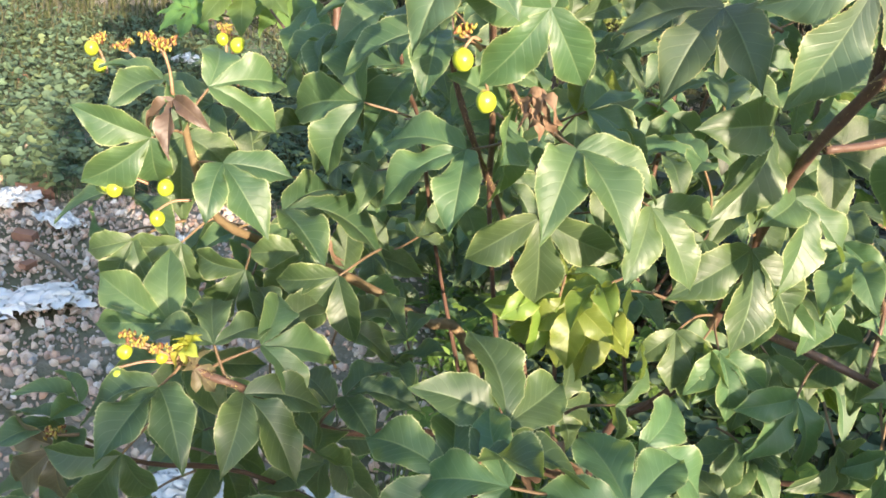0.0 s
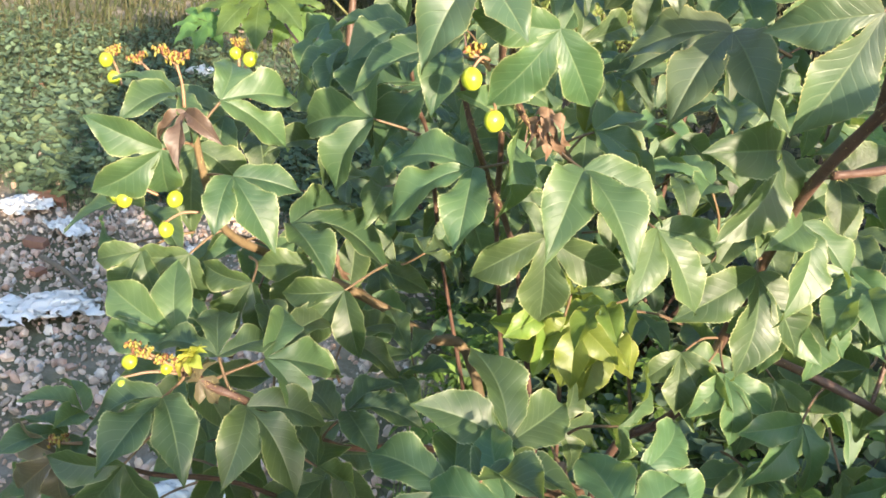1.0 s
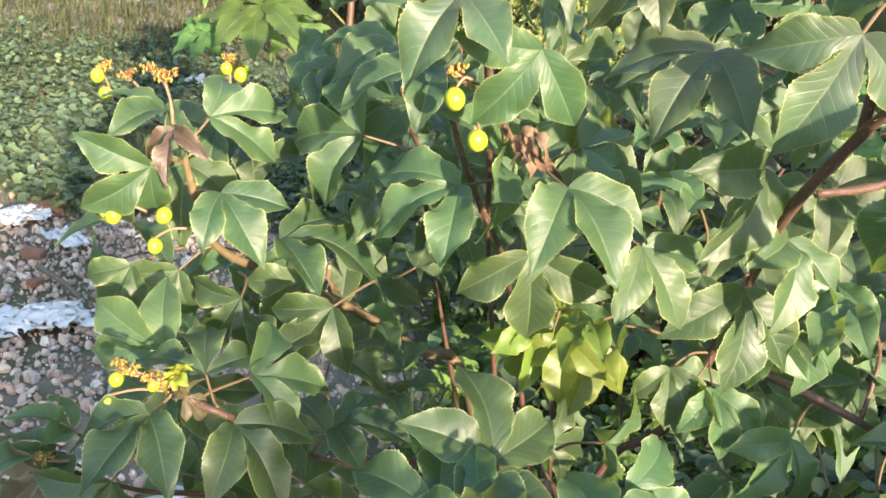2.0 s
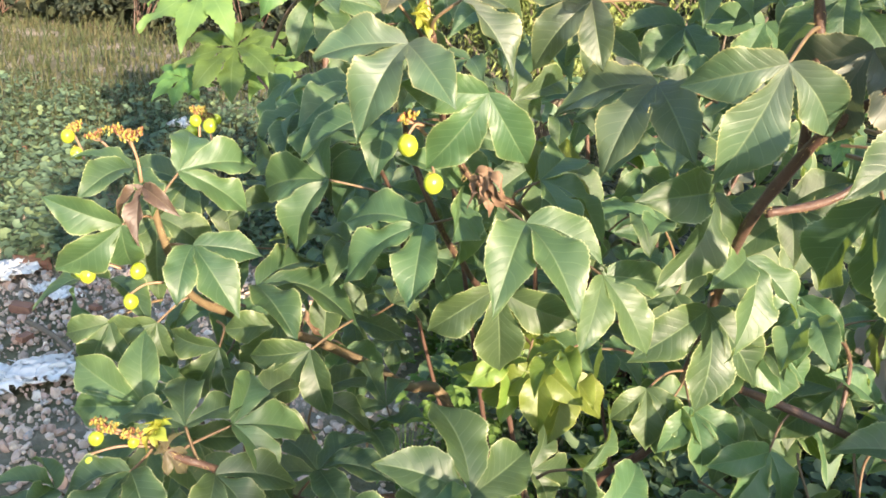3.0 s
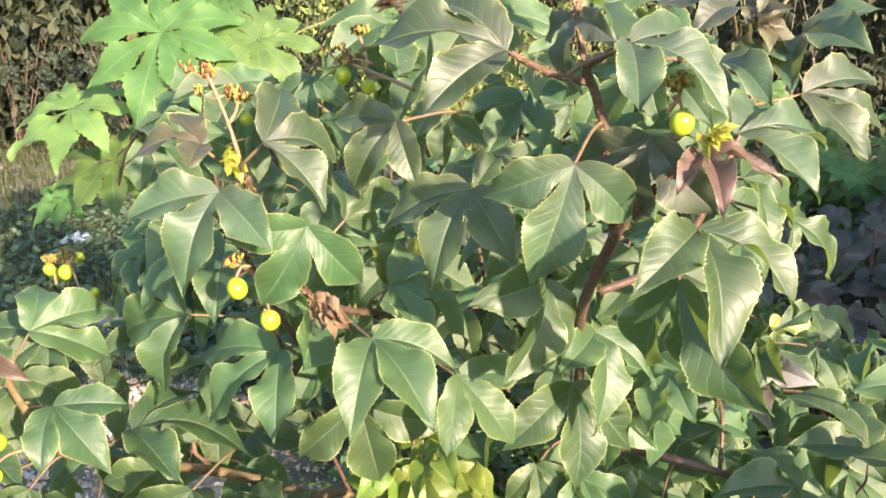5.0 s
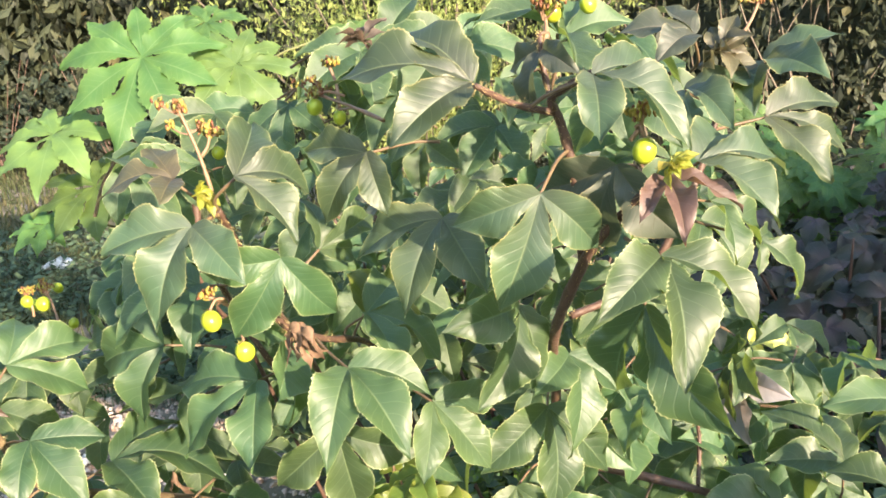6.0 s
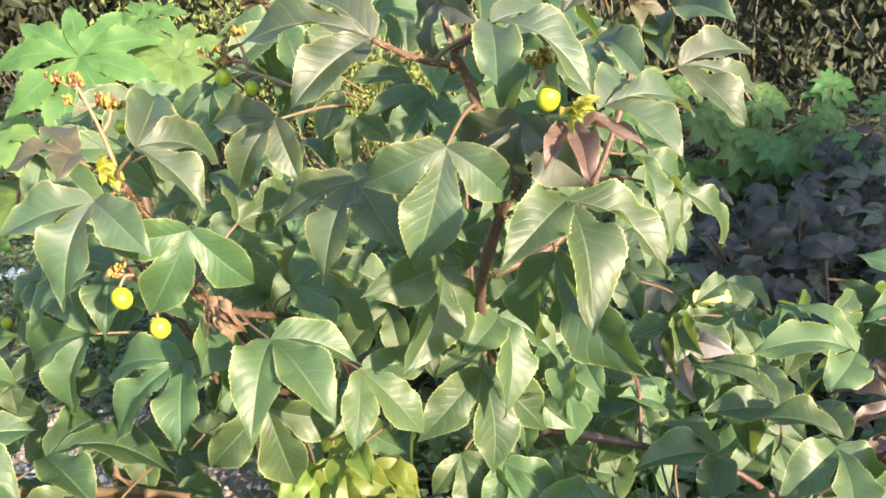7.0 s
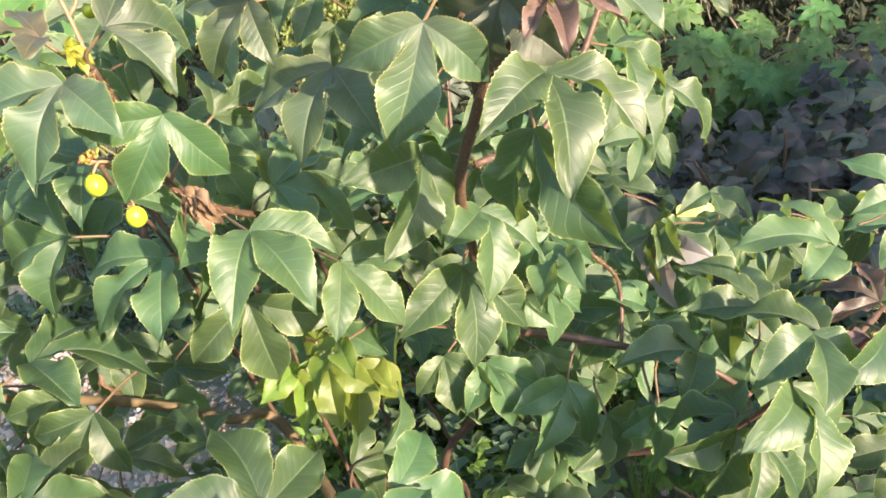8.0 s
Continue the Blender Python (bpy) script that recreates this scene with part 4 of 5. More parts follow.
inner_leaf(pose(0.716, 0.794, 0.572, 59, 29, -5), 0.0671)
inner_leaf(pose(0.209, 0.832, 0.527, -45, 20, 136), 0.0683)
inner_leaf(pose(0.001, 1.016, 0.779, -38, 3, -171), 0.0683)
inner_leaf(pose(0.785, 0.963, 0.496, -29, 48, -129), 0.0817)
inner_leaf(pose(0.495, 0.855, 0.563, 44, 36, -23), 0.0817)
inner_leaf(pose(0.359, 0.713, 0.956, 1, 6, -14), 0.0793)
inner_leaf(pose(0.37, 0.709, 0.917, -42, 43, 175), 0.0793)
inner_leaf(pose(0.217, 0.975, 0.607, -42, 29, -167), 0.0988)
inner_leaf(pose(0.254, 0.847, 0.674, 17, 7, -24), 0.0671)
inner_leaf(pose(0.046, 0.911, 0.73, 37, 41, -44), 0.0854)
inner_leaf(pose(0.455, 0.766, 0.884, 14, 43, -54), 0.0708)
inner_leaf(pose(0.011, 0.934, 0.581, -30, -6, -156), 0.0708)
inner_leaf(pose(0.277, 0.955, 0.698, 0, 58, -63), 0.0842)
inner_leaf(pose(-0.083, 0.842, 0.562, -1, 44, -83), 0.0805)
inner_leaf(pose(0.238, 0.965, 0.566, 43, 25, 12), 0.0878)
inner_leaf(pose(0.376, 0.829, 0.438, 43, -12, 53), 0.0671)
inner_leaf(pose(0.135, 0.957, 0.835, -13, 17, -111), 0.0817)
inner_leaf(pose(0.001, 1.044, 0.9, -38, 32, -128), 0.0927)
inner_leaf(pose(0.306, 0.904, 0.779, -33, 26, -165), 0.0805)
inner_leaf(pose(-0.208, 0.719, 0.421, 32, 37, -27), 0.0781)
inner_leaf(pose(0.377, 0.947, 0.517, 48, 20, -29), 0.0854)
inner_leaf(pose(0.286, 0.898, 0.872, -24, 28, -131), 0.0891)
inner_leaf(pose(0.676, 0.89, 0.437, -23, 52, -46), 0.0793)
inner_leaf(pose(0.605, 1.014, 0.656, -28, 34, -123), 0.0769)
inner_leaf(pose(0.159, 0.883, 0.766, 15, 9, -27), 0.0744)
inner_leaf(pose(-0.094, 0.782, 0.873, 49, 44, -37), 0.0793)
inner_leaf(pose(0.237, 0.814, 0.808, -23, 7, -161), 0.0793)
inner_leaf(pose(0.346, 0.555, 0.438, -15, 16, -170), 0.0662)
inner_leaf(pose(0.081, 0.925, 0.883, 12, 73, -158), 0.0695)
inner_leaf(pose(0.163, 1.022, 0.577, -60, 4, -163), 0.0805)
inner_leaf(pose(0.422, 0.951, 0.745, 34, -4, 33), 0.1)
inner_leaf(pose(0.322, 0.767, 0.836, 31, 1, 33), 0.0769)
inner_leaf(pose(0.45, 0.985, 0.532, 32, 21, 2), 0.083)
inner_leaf(pose(-0.171, 1.044, 0.759, 10, 62, -128), 0.0964)
inner_leaf(pose(-0.026, 1.02, 0.633, 31, 43, -46), 0.0744)
inner_leaf(pose(0.666, 0.714, 0.289, 6, 57, -84), 0.0732)
inner_leaf(pose(0.061, 0.834, 0.872, -8, 28, -49), 0.0744)
inner_leaf(pose(-0.116, 0.611, 0.358, 52, 14, -21), 0.0842)
inner_leaf(pose(0.138, 0.881, 0.965, -39, 18, -137), 0.0915)
inner_leaf(pose(0.205, 0.628, 0.962, 48, 2, -33), 0.0708)
inner_leaf(pose(-0.223, 0.821, 0.542, -31, 44, 154), 0.0903)
inner_leaf(pose(0.164, 0.951, 0.967, 58, -16, -10), 0.0976)
inner_leaf(pose(-0.216, 0.773, 0.684, -43, 25, -148), 0.0952)
inner_leaf(pose(0.314, 0.598, 0.422, -32, 16, -178), 0.0651)
inner_leaf(pose(0.086, 0.892, 0.937, -23, 30, -46), 0.083)
inner_leaf(pose(0.452, 0.722, 0.783, 9, 52, -44), 0.0854)
inner_leaf(pose(0.632, 0.956, 0.451, -7, 58, -91), 0.0854)
inner_leaf(pose(-0.183, 1.027, 0.473, -4, 34, -49), 0.0756)
inner_leaf(pose(-0.113, 0.809, 0.875, 5, -8, -8), 0.0976)


def low_leaves(rng):
    """Leaves low and deep in the shrub, on the inner shoots."""
    for k in range(46):
        x = rng.uniform(0.14, 0.64)
        y, z = rng.uniform(0.64, 0.86) + 0.15 * abs(x - 0.2), rng.uniform(0.43, 0.62)
        at, size = pose(x, y, z, rng.gauss(0, 28), rng.gauss(38, 20), rng.uniform(-165, -15)), rng.uniform(0.06, 0.082)
        if 0.31 < x < 0.47 or z > (0.57 if x < 0.4 else 0.52):      # the fork of the main stems and the ground beyond stay open
            inner_leaf(at, size)


low_leaves(random.Random(77))


def fruit_bm(r):
    bm = bmesh.new()
    bmesh.ops.create_uvsphere(bm, u_segments=18, v_segments=10, radius=r)
    for v in bm.verts:
        a = math.atan2(v.co.y, v.co.x)
        k = 1 + 0.045 * math.cos(3 * a)
        v.co.x, v.co.y, v.co.z = v.co.x * k, v.co.y * k, v.co.z * 1.12
    return bm


def fruit(at, r, stalk_to=None):
    """A three-angled capsule with a dark tip and a short stalk."""
    at = Vector(at)
    ob = part("fruit", fruit_bm(r), FRUIT, shrub, m=HOME @ Matrix.LocRotScale(at, Euler((rng.uniform(-0.4, 0.4), rng.uniform(-0.4, 0.4), rng.uniform(0, 6))), None))
    calyx = bmesh.new()
    for k in range(5):
        a = k * math.tau / 5
        d = Vector((math.cos(a), math.sin(a), 0))
        s = Vector((-d.y, d.x, 0))
        pts = [Vector((0, 0, r * 1.15)) + s * r * 0.16, Vector((0, 0, r * 1.15)) - s * r * 0.16, d * r * 0.55 + Vector((0, 0, r * 1.28))]
        calyx.faces.new([calyx.verts.new(p) for p in pts])
    part("calyx", calyx, BUD, ob, "withered orange calyx", False)
    if stalk_to is not None:
        bm = bmesh.new()
        top = at + Vector((0, 0, r * 1.1))
        e = Vector(stalk_to)
        tube(bm, [e, e.lerp(top, 0.55) + Vector((0, 0, 0.004)), top], 0.0013, 0.0009, 6, False)
        part("fruit_stalk", bm, STALK, shrub, m=HOME)


def flower_head(foot, top, seed, heads=5, spread=0.012):
    """A forked flower stalk with tight bunches of orange-brown buds."""
    r = random.Random(seed)
    foot, top = Vector(foot), Vector(top)
    bm = bmesh.new()
    tube(bm, [foot, foot.lerp(top, 0.5) + Vector((0.002, 0, 0)), top], 0.0014, 0.0010, 7)
    ends = [top]
    for k in range(heads - 1):
        a = foot.lerp(top, r.uniform(0.7, 0.98))
        e = a + Vector((r.uniform(-1, 1), r.uniform(-0.6, 0.6), r.uniform(0.1, 0.9))) * spread * 0.75
        tube(bm, [a, a.lerp(e, 0.5) + Vector((0, 0, -0.001)), e], 0.0007, 0.0005, 5, False)
        ends.append(e)
    stalk = part("flower_stalk", bm, STALK, shrub, m=HOME)
    for e in ends:
        b = bmesh.new()
        for k in range(26 if e is top else 15):
            c = e + Vector((r.gauss(0, 0.4), r.gauss(0, 0.4), r.uniform(-0.3, 0.6))) * spread * 0.42
            q = Euler((r.uniform(-0.7, 0.7), r.uniform(-0.7, 0.7), 0)).to_matrix().to_4x4()
            bmesh.ops.create_uvsphere(b, u_segments=6, v_segments=4, radius=1.0, matrix=Matrix.Translation(c) @ q @ Matrix.Diagonal((0.0010, 0.0010, r.uniform(0.0014, 0.0026), 1)))
        part("bud_head", b, BUD, stalk, "bunch of orange-brown flower buds")


def young_tuft(at, seed, size=0.02, n=6, mat="lime"):
    """A tuft of small folded young leaves at a shoot's tip."""
    r = random.Random(seed)
    for k in range(n):
        b = blade(size * r.uniform(0.7, 1.2), (0.7, 0.7), (38, 38), (10, 15, 10), r, fold=0.7, nu=14, across=COARSE)
        m = Matrix.LocRotScale(at, Euler((radians(r.uniform(-20, 60)), radians(r.uniform(-70, 50)), r.uniform(-3.14, 0.4))), None)
        part("young_leaf", b, LEAF[mat], shrub, "small folded young leaf", m=HOME @ m)


def dry_leaf(at, seed, size=0.04):
    """A dead leaf, curled up and hanging."""
    r = random.Random(seed)
    b = blade(size, (0.85, 0.8), (42, 38), (40, 68, 50), r, width=0.2, fold=0.3, nu=24)
    for v in b.verts:
        v.co += Vector((noise.noise(v.co * 90), noise.noise(v.co * 90 + Vector((5, 0, 0))), noise.noise(v.co * 90 + Vector((0, 7, 0))))) * 0.007
    part("dry_leaf", b, DRY, shrub, "curled dead brown leaf", m=HOME @ Matrix.LocRotScale(at, Euler((r.uniform(0.2, 0.9), r.uniform(0.2, 0.8), r.uniform(-2.4, -0.8))), None))


# fruits and flower heads, shoot by shoot
fruit((0.024, 0.468, 0.806), 0.0063, (0.033, 0.475, 0.817))
fruit((0.041, 0.474, 0.782), 0.0063, (0.037, 0.49, 0.789))
fruit((-0.238, 0.592, 0.65), 0.0064, (-0.214, 0.6, 0.655))
fruit((-0.248, 0.602, 0.649), 0.006, (-0.214, 0.6, 0.655))
fruit((-0.207, 0.6, 0.626), 0.0062, (-0.182, 0.61, 0.642))
fruit((-0.204, 0.61, 0.65), 0.0066)
fruit((-0.201, 0.8, 0.739), 0.007)
fruit((-0.216, 0.8, 0.743), 0.006)
fruit((-0.325, 0.75, 0.727), 0.0065)
fruit((-0.317, 0.75, 0.711), 0.006)
fruit((-0.181, 0.47, 0.578), 0.0052, (-0.149, 0.49, 0.56))
fruit((-0.159, 0.48, 0.571), 0.0042, (-0.145, 0.49, 0.562))
fruit((-0.184, 0.465, 0.562), 0.0052, (-0.145, 0.49, 0.562))
fruit((0.283, 0.417, 0.897), 0.0068, (0.279, 0.42, 0.91))
fruit((0.296, 0.43, 0.86), 0.0068)
fruit((0.096, 0.573, 0.926), 0.0058, (0.118, 0.56, 0.933))
fruit((0.113, 0.58, 0.917), 0.005, (0.143, 0.53, 0.916))
fruit((-0.27, 0.95, 0.699), 0.0075)
fruit((-0.222, 0.93, 0.678), 0.006)
fruit((-0.261, 0.96, 0.718), 0.006)
fruit((-0.243, 0.96, 0.715), 0.006)
fruit((0.033, 0.52, 0.904), 0.0042)
fruit((0.246, 0.47, 0.977), 0.0055)
fruit((0.277, 0.5, 0.982), 0.0055)
fruit((-0.051, 0.708, 0.487), 0.008)
flower_head((0.032, 0.495, 0.871), (0.013, 0.51, 0.936), 1, 6, 0.015)
flower_head((0.022, 0.51, 0.901), (0.03, 0.515, 0.917), 2, 3, 0.01)
flower_head((-0.196, 0.605, 0.729), (-0.203, 0.6, 0.767), 3, 7, 0.016)
flower_head((-0.242, 0.66, 0.735), (-0.261, 0.67, 0.748), 4, 3, 0.012)
flower_head((-0.31, 0.75, 0.705), (-0.327, 0.76, 0.733), 5, 4, 0.012)
flower_head((-0.212, 0.8, 0.727), (-0.217, 0.8, 0.754), 6, 4, 0.012)
flower_head((-0.149, 0.49, 0.564), (-0.179, 0.468, 0.592), 7, 5, 0.011)
flower_head((-0.147, 0.49, 0.564), (-0.162, 0.475, 0.58), 8, 3, 0.009)
flower_head((-0.216, 0.47, 0.504), (-0.232, 0.46, 0.508), 9, 4, 0.011)
flower_head((0.143, 0.53, 0.916), (0.096, 0.575, 0.936), 10, 5, 0.016)
flower_head((0.114, 0.56, 0.925), (0.108, 0.575, 0.957), 11, 4, 0.012)
flower_head((0.237, 0.46, 0.955), (0.241, 0.47, 0.98), 12, 6, 0.016)
flower_head((0.276, 0.42, 0.903), (0.284, 0.42, 0.918), 13, 4, 0.011)
flower_head((-0.226, 0.9, 0.676), (-0.256, 0.95, 0.726), 14, 5, 0.014)
flower_head((0.4, 0.55, 0.95), (0.423, 0.56, 0.98), 15, 3, 0.012)
flower_head((0.034, 0.48, 0.811), (0.02, 0.475, 0.821), 16, 4, 0.009)
young_tuft((0.023, 0.488, 0.882), 1, 0.016, 6, "tuft")
young_tuft((-0.139, 0.478, 0.585), 2, 0.018, 5, "tuft")
young_tuft((-0.135, 0.478, 0.566), 3, 0.03, 2, "bronze2")
young_tuft((0.294, 0.4, 0.89), 4, 0.013, 10, "tuft")
young_tuft((0.388, 0.548, 0.945), 5, 0.034, 7, "bronze2")
young_tuft((0.078, 0.42, 0.577), 6, 0.02, 5)
young_tuft((0.572, 0.5, 0.581), 7, 0.04, 5, "bronze")
young_tuft((0.132, 0.5, 0.968), 8, 0.02, 4, "bronze")
dry_leaf((0.076, 0.49, 0.786), 1, 0.03)
dry_leaf((0.067, 0.5, 0.784), 2, 0.024)
dry_leaf((0.07, 0.5, 0.784), 3, 0.028)
dry_leaf((0.112, 0.43, 0.575), 4, 0.05)
dry_leaf((0.06, 0.6, 0.438), 5, 0.05)
dry_leaf((-0.089, 0.75, 0.561), 6, 0.03)


# ---- castor plants behind ----
def castor_blade(r, rng, lobes=9, droop=4):
    """A star-shaped blade of many pointed lobes round its stalk."""
    bm = bmesh.new()
    uvs = bm.loops.layers.uv.new("uv")
    span = radians(312)
    step = span / (lobes - 1)
    for k in range(lobes):
        a = -span / 2 + step * k
        ln = r * (1.0 - 0.34 * abs(a / (span / 2)) ** 1.4) * rng.uniform(0.93, 1.05)
        lobe(bm, uvs, ln, a, radians(droop + rng.uniform(-5, 9)), step if k < lobes - 1 else None, step if k else None, rng, 0.188, 0.16, 30, COARSE, 0.16, STAR)
    bmesh.ops.remove_doubles(bm, verts=bm.verts, dist=0.001)
    return bm


def castor_plant(at, leaves, seed, label, more=0):
    """A stem with star-shaped leaves: place, radius and turn of each; more adds smaller ones behind each leaf."""
    r = random.Random(seed)
    leaves = leaves + [((p[0] + r.gauss(0, 0.13), p[1] + r.uniform(0.05, 0.35), p[2] + r.gauss(-0.02, 0.10)), z * r.uniform(0.75, 1.05), (w[0] + r.uniform(-12, 12), r.uniform(-14, 14), r.uniform(-150, -30))) for p, z, w in leaves for k in range(more)]
    base = Vector(at)
    plant = new("castor_plant")
    plant.location = base
    tagged(plant, label, "plant", "castor plants")
    top = max(l[0][2] for l in leaves) - 0.08
    bm = bmesh.new()
    tube(bm, [Vector((0, 0, -0.02)), Vector((0.03, 0.02, top * 0.5)), Vector((0.0, 0.05, top))], 0.016, 0.009, 8)
    part("stem", bm, TWIG, plant)
    for pos, size, rot in leaves:
        m = Matrix.Translation(Vector(pos) - base) @ pose(0, 0, 0, rot[0], rot[1], 0) @ pose(0, 0, 0, 0, 0, rot[2])
        ob = part("leaf", castor_blade(size, r), LEAF["castor"], plant, m=m)
        node = Vector((0.02, 0.04, min(top, max(0.1, pos[2] - 0.22))))
        inv = m.inverted()
        bm = bmesh.new()
        tube(bm, [inv @ node, inv @ (node.lerp(m.translation, 0.6) + Vector((0, 0, 0.05))), Vector((0.004, 0, -0.002))], 0.0045, 0.003, 6, False)
        part("petiole", bm, GREEN_STALK, ob)


castor_plant((-0.45, 2.75, 0), [
    ((-0.452, 2.45, 1.0), 0.30, (55, -6, -112)),
    ((-0.195, 2.47, 0.965), 0.225, (50, 6, -80)),
    ((-0.745, 2.5, 0.80), 0.235, (33, -8, -100)),
    ((-0.65, 2.5, 0.637), 0.225, (38, -6, -85)),
    ((-0.56, 2.56, 0.575), 0.15, (34, -6, -110)),
    ((-0.813, 2.5, 0.532), 0.13, (36, -6, -95)),
    ((-0.30, 2.72, 1.10), 0.15, (38, 0, -80)),
    ((0.185, 2.75, 1.036), 0.14, (48, 10, -80)),
], 31, "castor plant with large star-shaped bright green leaves")
HALF = "young castor plant in half shade with green lobed leaves"
castor_plant((1.35, 3.1, 0), [
    ((1.415, 3, 0.57), 0.130, (45, 0, -100)),
    ((1.427, 2.95, 0.429), 0.130, (40, 6, -70)),
    ((1.627, 3.2, 0.636), 0.143, (42, -6, -110)),
    ((1.37, 3.1, 0.648), 0.130, (42, -6, -80)),
    ((1.709, 3.05, 0.504), 0.156, (45, 8, -90)),
    ((1.644, 3.1, 0.3), 0.117, (40, 8, -60)),
], 32, HALF, 3)
castor_plant((1.85, 3.2, 0), [
    ((1.841, 3, 0.37), 0.143, (42, 5, -130)),
    ((1.916, 2.9, 0.383), 0.130, (40, 5, -70)),
    ((2.15, 3.1, 0.3), 0.130, (42, 5, -100)),
    ((2.053, 3.2, 0.515), 0.130, (45, -5, -60)),
    ((2.291, 3.2, 0.391), 0.143, (45, 5, -100)),
    ((1.793, 3.1, 0.255), 0.117, (42, 5, -100)),
], 33, HALF, 3)
castor_plant((2.3, 3.1, 0), [
    ((2.243, 2.8, 0.346), 0.195, (35, 6, -100)),
    ((2.222, 2.9, 0.221), 0.156, (38, -6, -70)),
    ((2.449, 2.9, 0.211), 0.182, (38, 0, -100)),
    ((2.638, 3.2, 0.442), 0.156, (42, 6, -80)),
], 34, HALF, 3)


# ---- shaded shrubs behind ----
def far_shrub(at, size, count, seed, color, label):
    """A leafy shrub further off: stems and three-lobed leaves of its own."""
    r = random.Random(seed)
    plant = new("far_shrub")
    plant.location = at
    tagged(plant, label, "shrub", "shrubs behind")
    sx_, sy_, sz_ = size
    tips = [Vector((r.gauss(0, 0.4) * sx_, r.gauss(0, 0.4) * sy_, sz_ * r.uniform(0.65, 1.0))) for k in range(8)]
    for t in tips:
        bm = bmesh.new()
        tube(bm, [Vector((r.uniform(-0.04, 0.04), r.uniform(-0.04, 0.04), -0.02)), t * 0.5 + Vector((0, 0, -0.05)), t], 0.008, 0.003, 6)
        part("stem", bm, TWIG, plant)
    metas = []
    for k in range(5):
        b = blade(1.0, (r.uniform(0.75, 0.95), r.uniform(0.75, 0.95)), (r.uniform(46, 62), r.uniform(46, 62)), (r.uniform(10, 30), r.uniform(10, 35), r.uniform(10, 30)), r, nu=12, across=COARSE)
        me = bpy.data.meshes.new("leaf")
        b.to_mesh(me)
        b.free()
        me.polygons.foreach_set("use_smooth", [True] * len(me.polygons))
        me.materials.append(LEAF[color if k or color == "deep" else "dusk"])
        metas.append(me)
    for k in range(count):
        a, e = r.uniform(0, 6.28), r.uniform(0.0, 1.0)
        q = r.uniform(0.55, 1.0)
        p = Vector((math.cos(a) * sx_ * q * math.sqrt(1 - e * e * 0.8), math.sin(a) * sy_ * q * math.sqrt(1 - e * e * 0.8), sz_ * (0.08 + 0.92 * e) * q + 0.06))
        s = r.uniform(0.065, 0.11)
        turn = Euler((radians(r.gauss(30, 22)), radians(r.gauss(0, 20)), 0)).to_matrix() @ Euler((0, 0, r.uniform(-3.1, 3.1))).to_matrix()
        placed("leaf", metas[r.randrange(5)], plant, m=Matrix.LocRotScale(p, turn, (s, s, s)))


DARK = "shrub with purplish three-lobed leaves, dulled in colour for shade"
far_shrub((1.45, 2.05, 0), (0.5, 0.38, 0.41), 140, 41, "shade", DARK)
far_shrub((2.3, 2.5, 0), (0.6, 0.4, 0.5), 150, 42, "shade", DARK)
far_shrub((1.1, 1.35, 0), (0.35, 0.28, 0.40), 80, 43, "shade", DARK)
far_shrub((0.2, 2.05, 0), (0.55, 0.35, 0.7), 120, 44, "green", "leafy green shrub behind the fruiting one")
far_shrub((0.42, 1.62, 0), (0.62, 0.3, 0.78), 200, 48, "green", "leafy green shrub close behind the fruiting one")
far_shrub((-3.5, 8.9, 0), (1.1, 0.6, 1.3), 190, 45, "deep", "green shrub at the far edge of the grass, darkened in colour for shade")
far_shrub((-5.4, 9.6, 0), (1.2, 0.6, 1.4), 190, 46, "deep", "green shrub at the far edge of the grass, darkened in colour for shade")
far_shrub((-2.1, 8.1, 0), (0.9, 0.5, 1.2), 160, 47, "deep", "green shrub at the far edge of the grass, darkened in colour for shade")


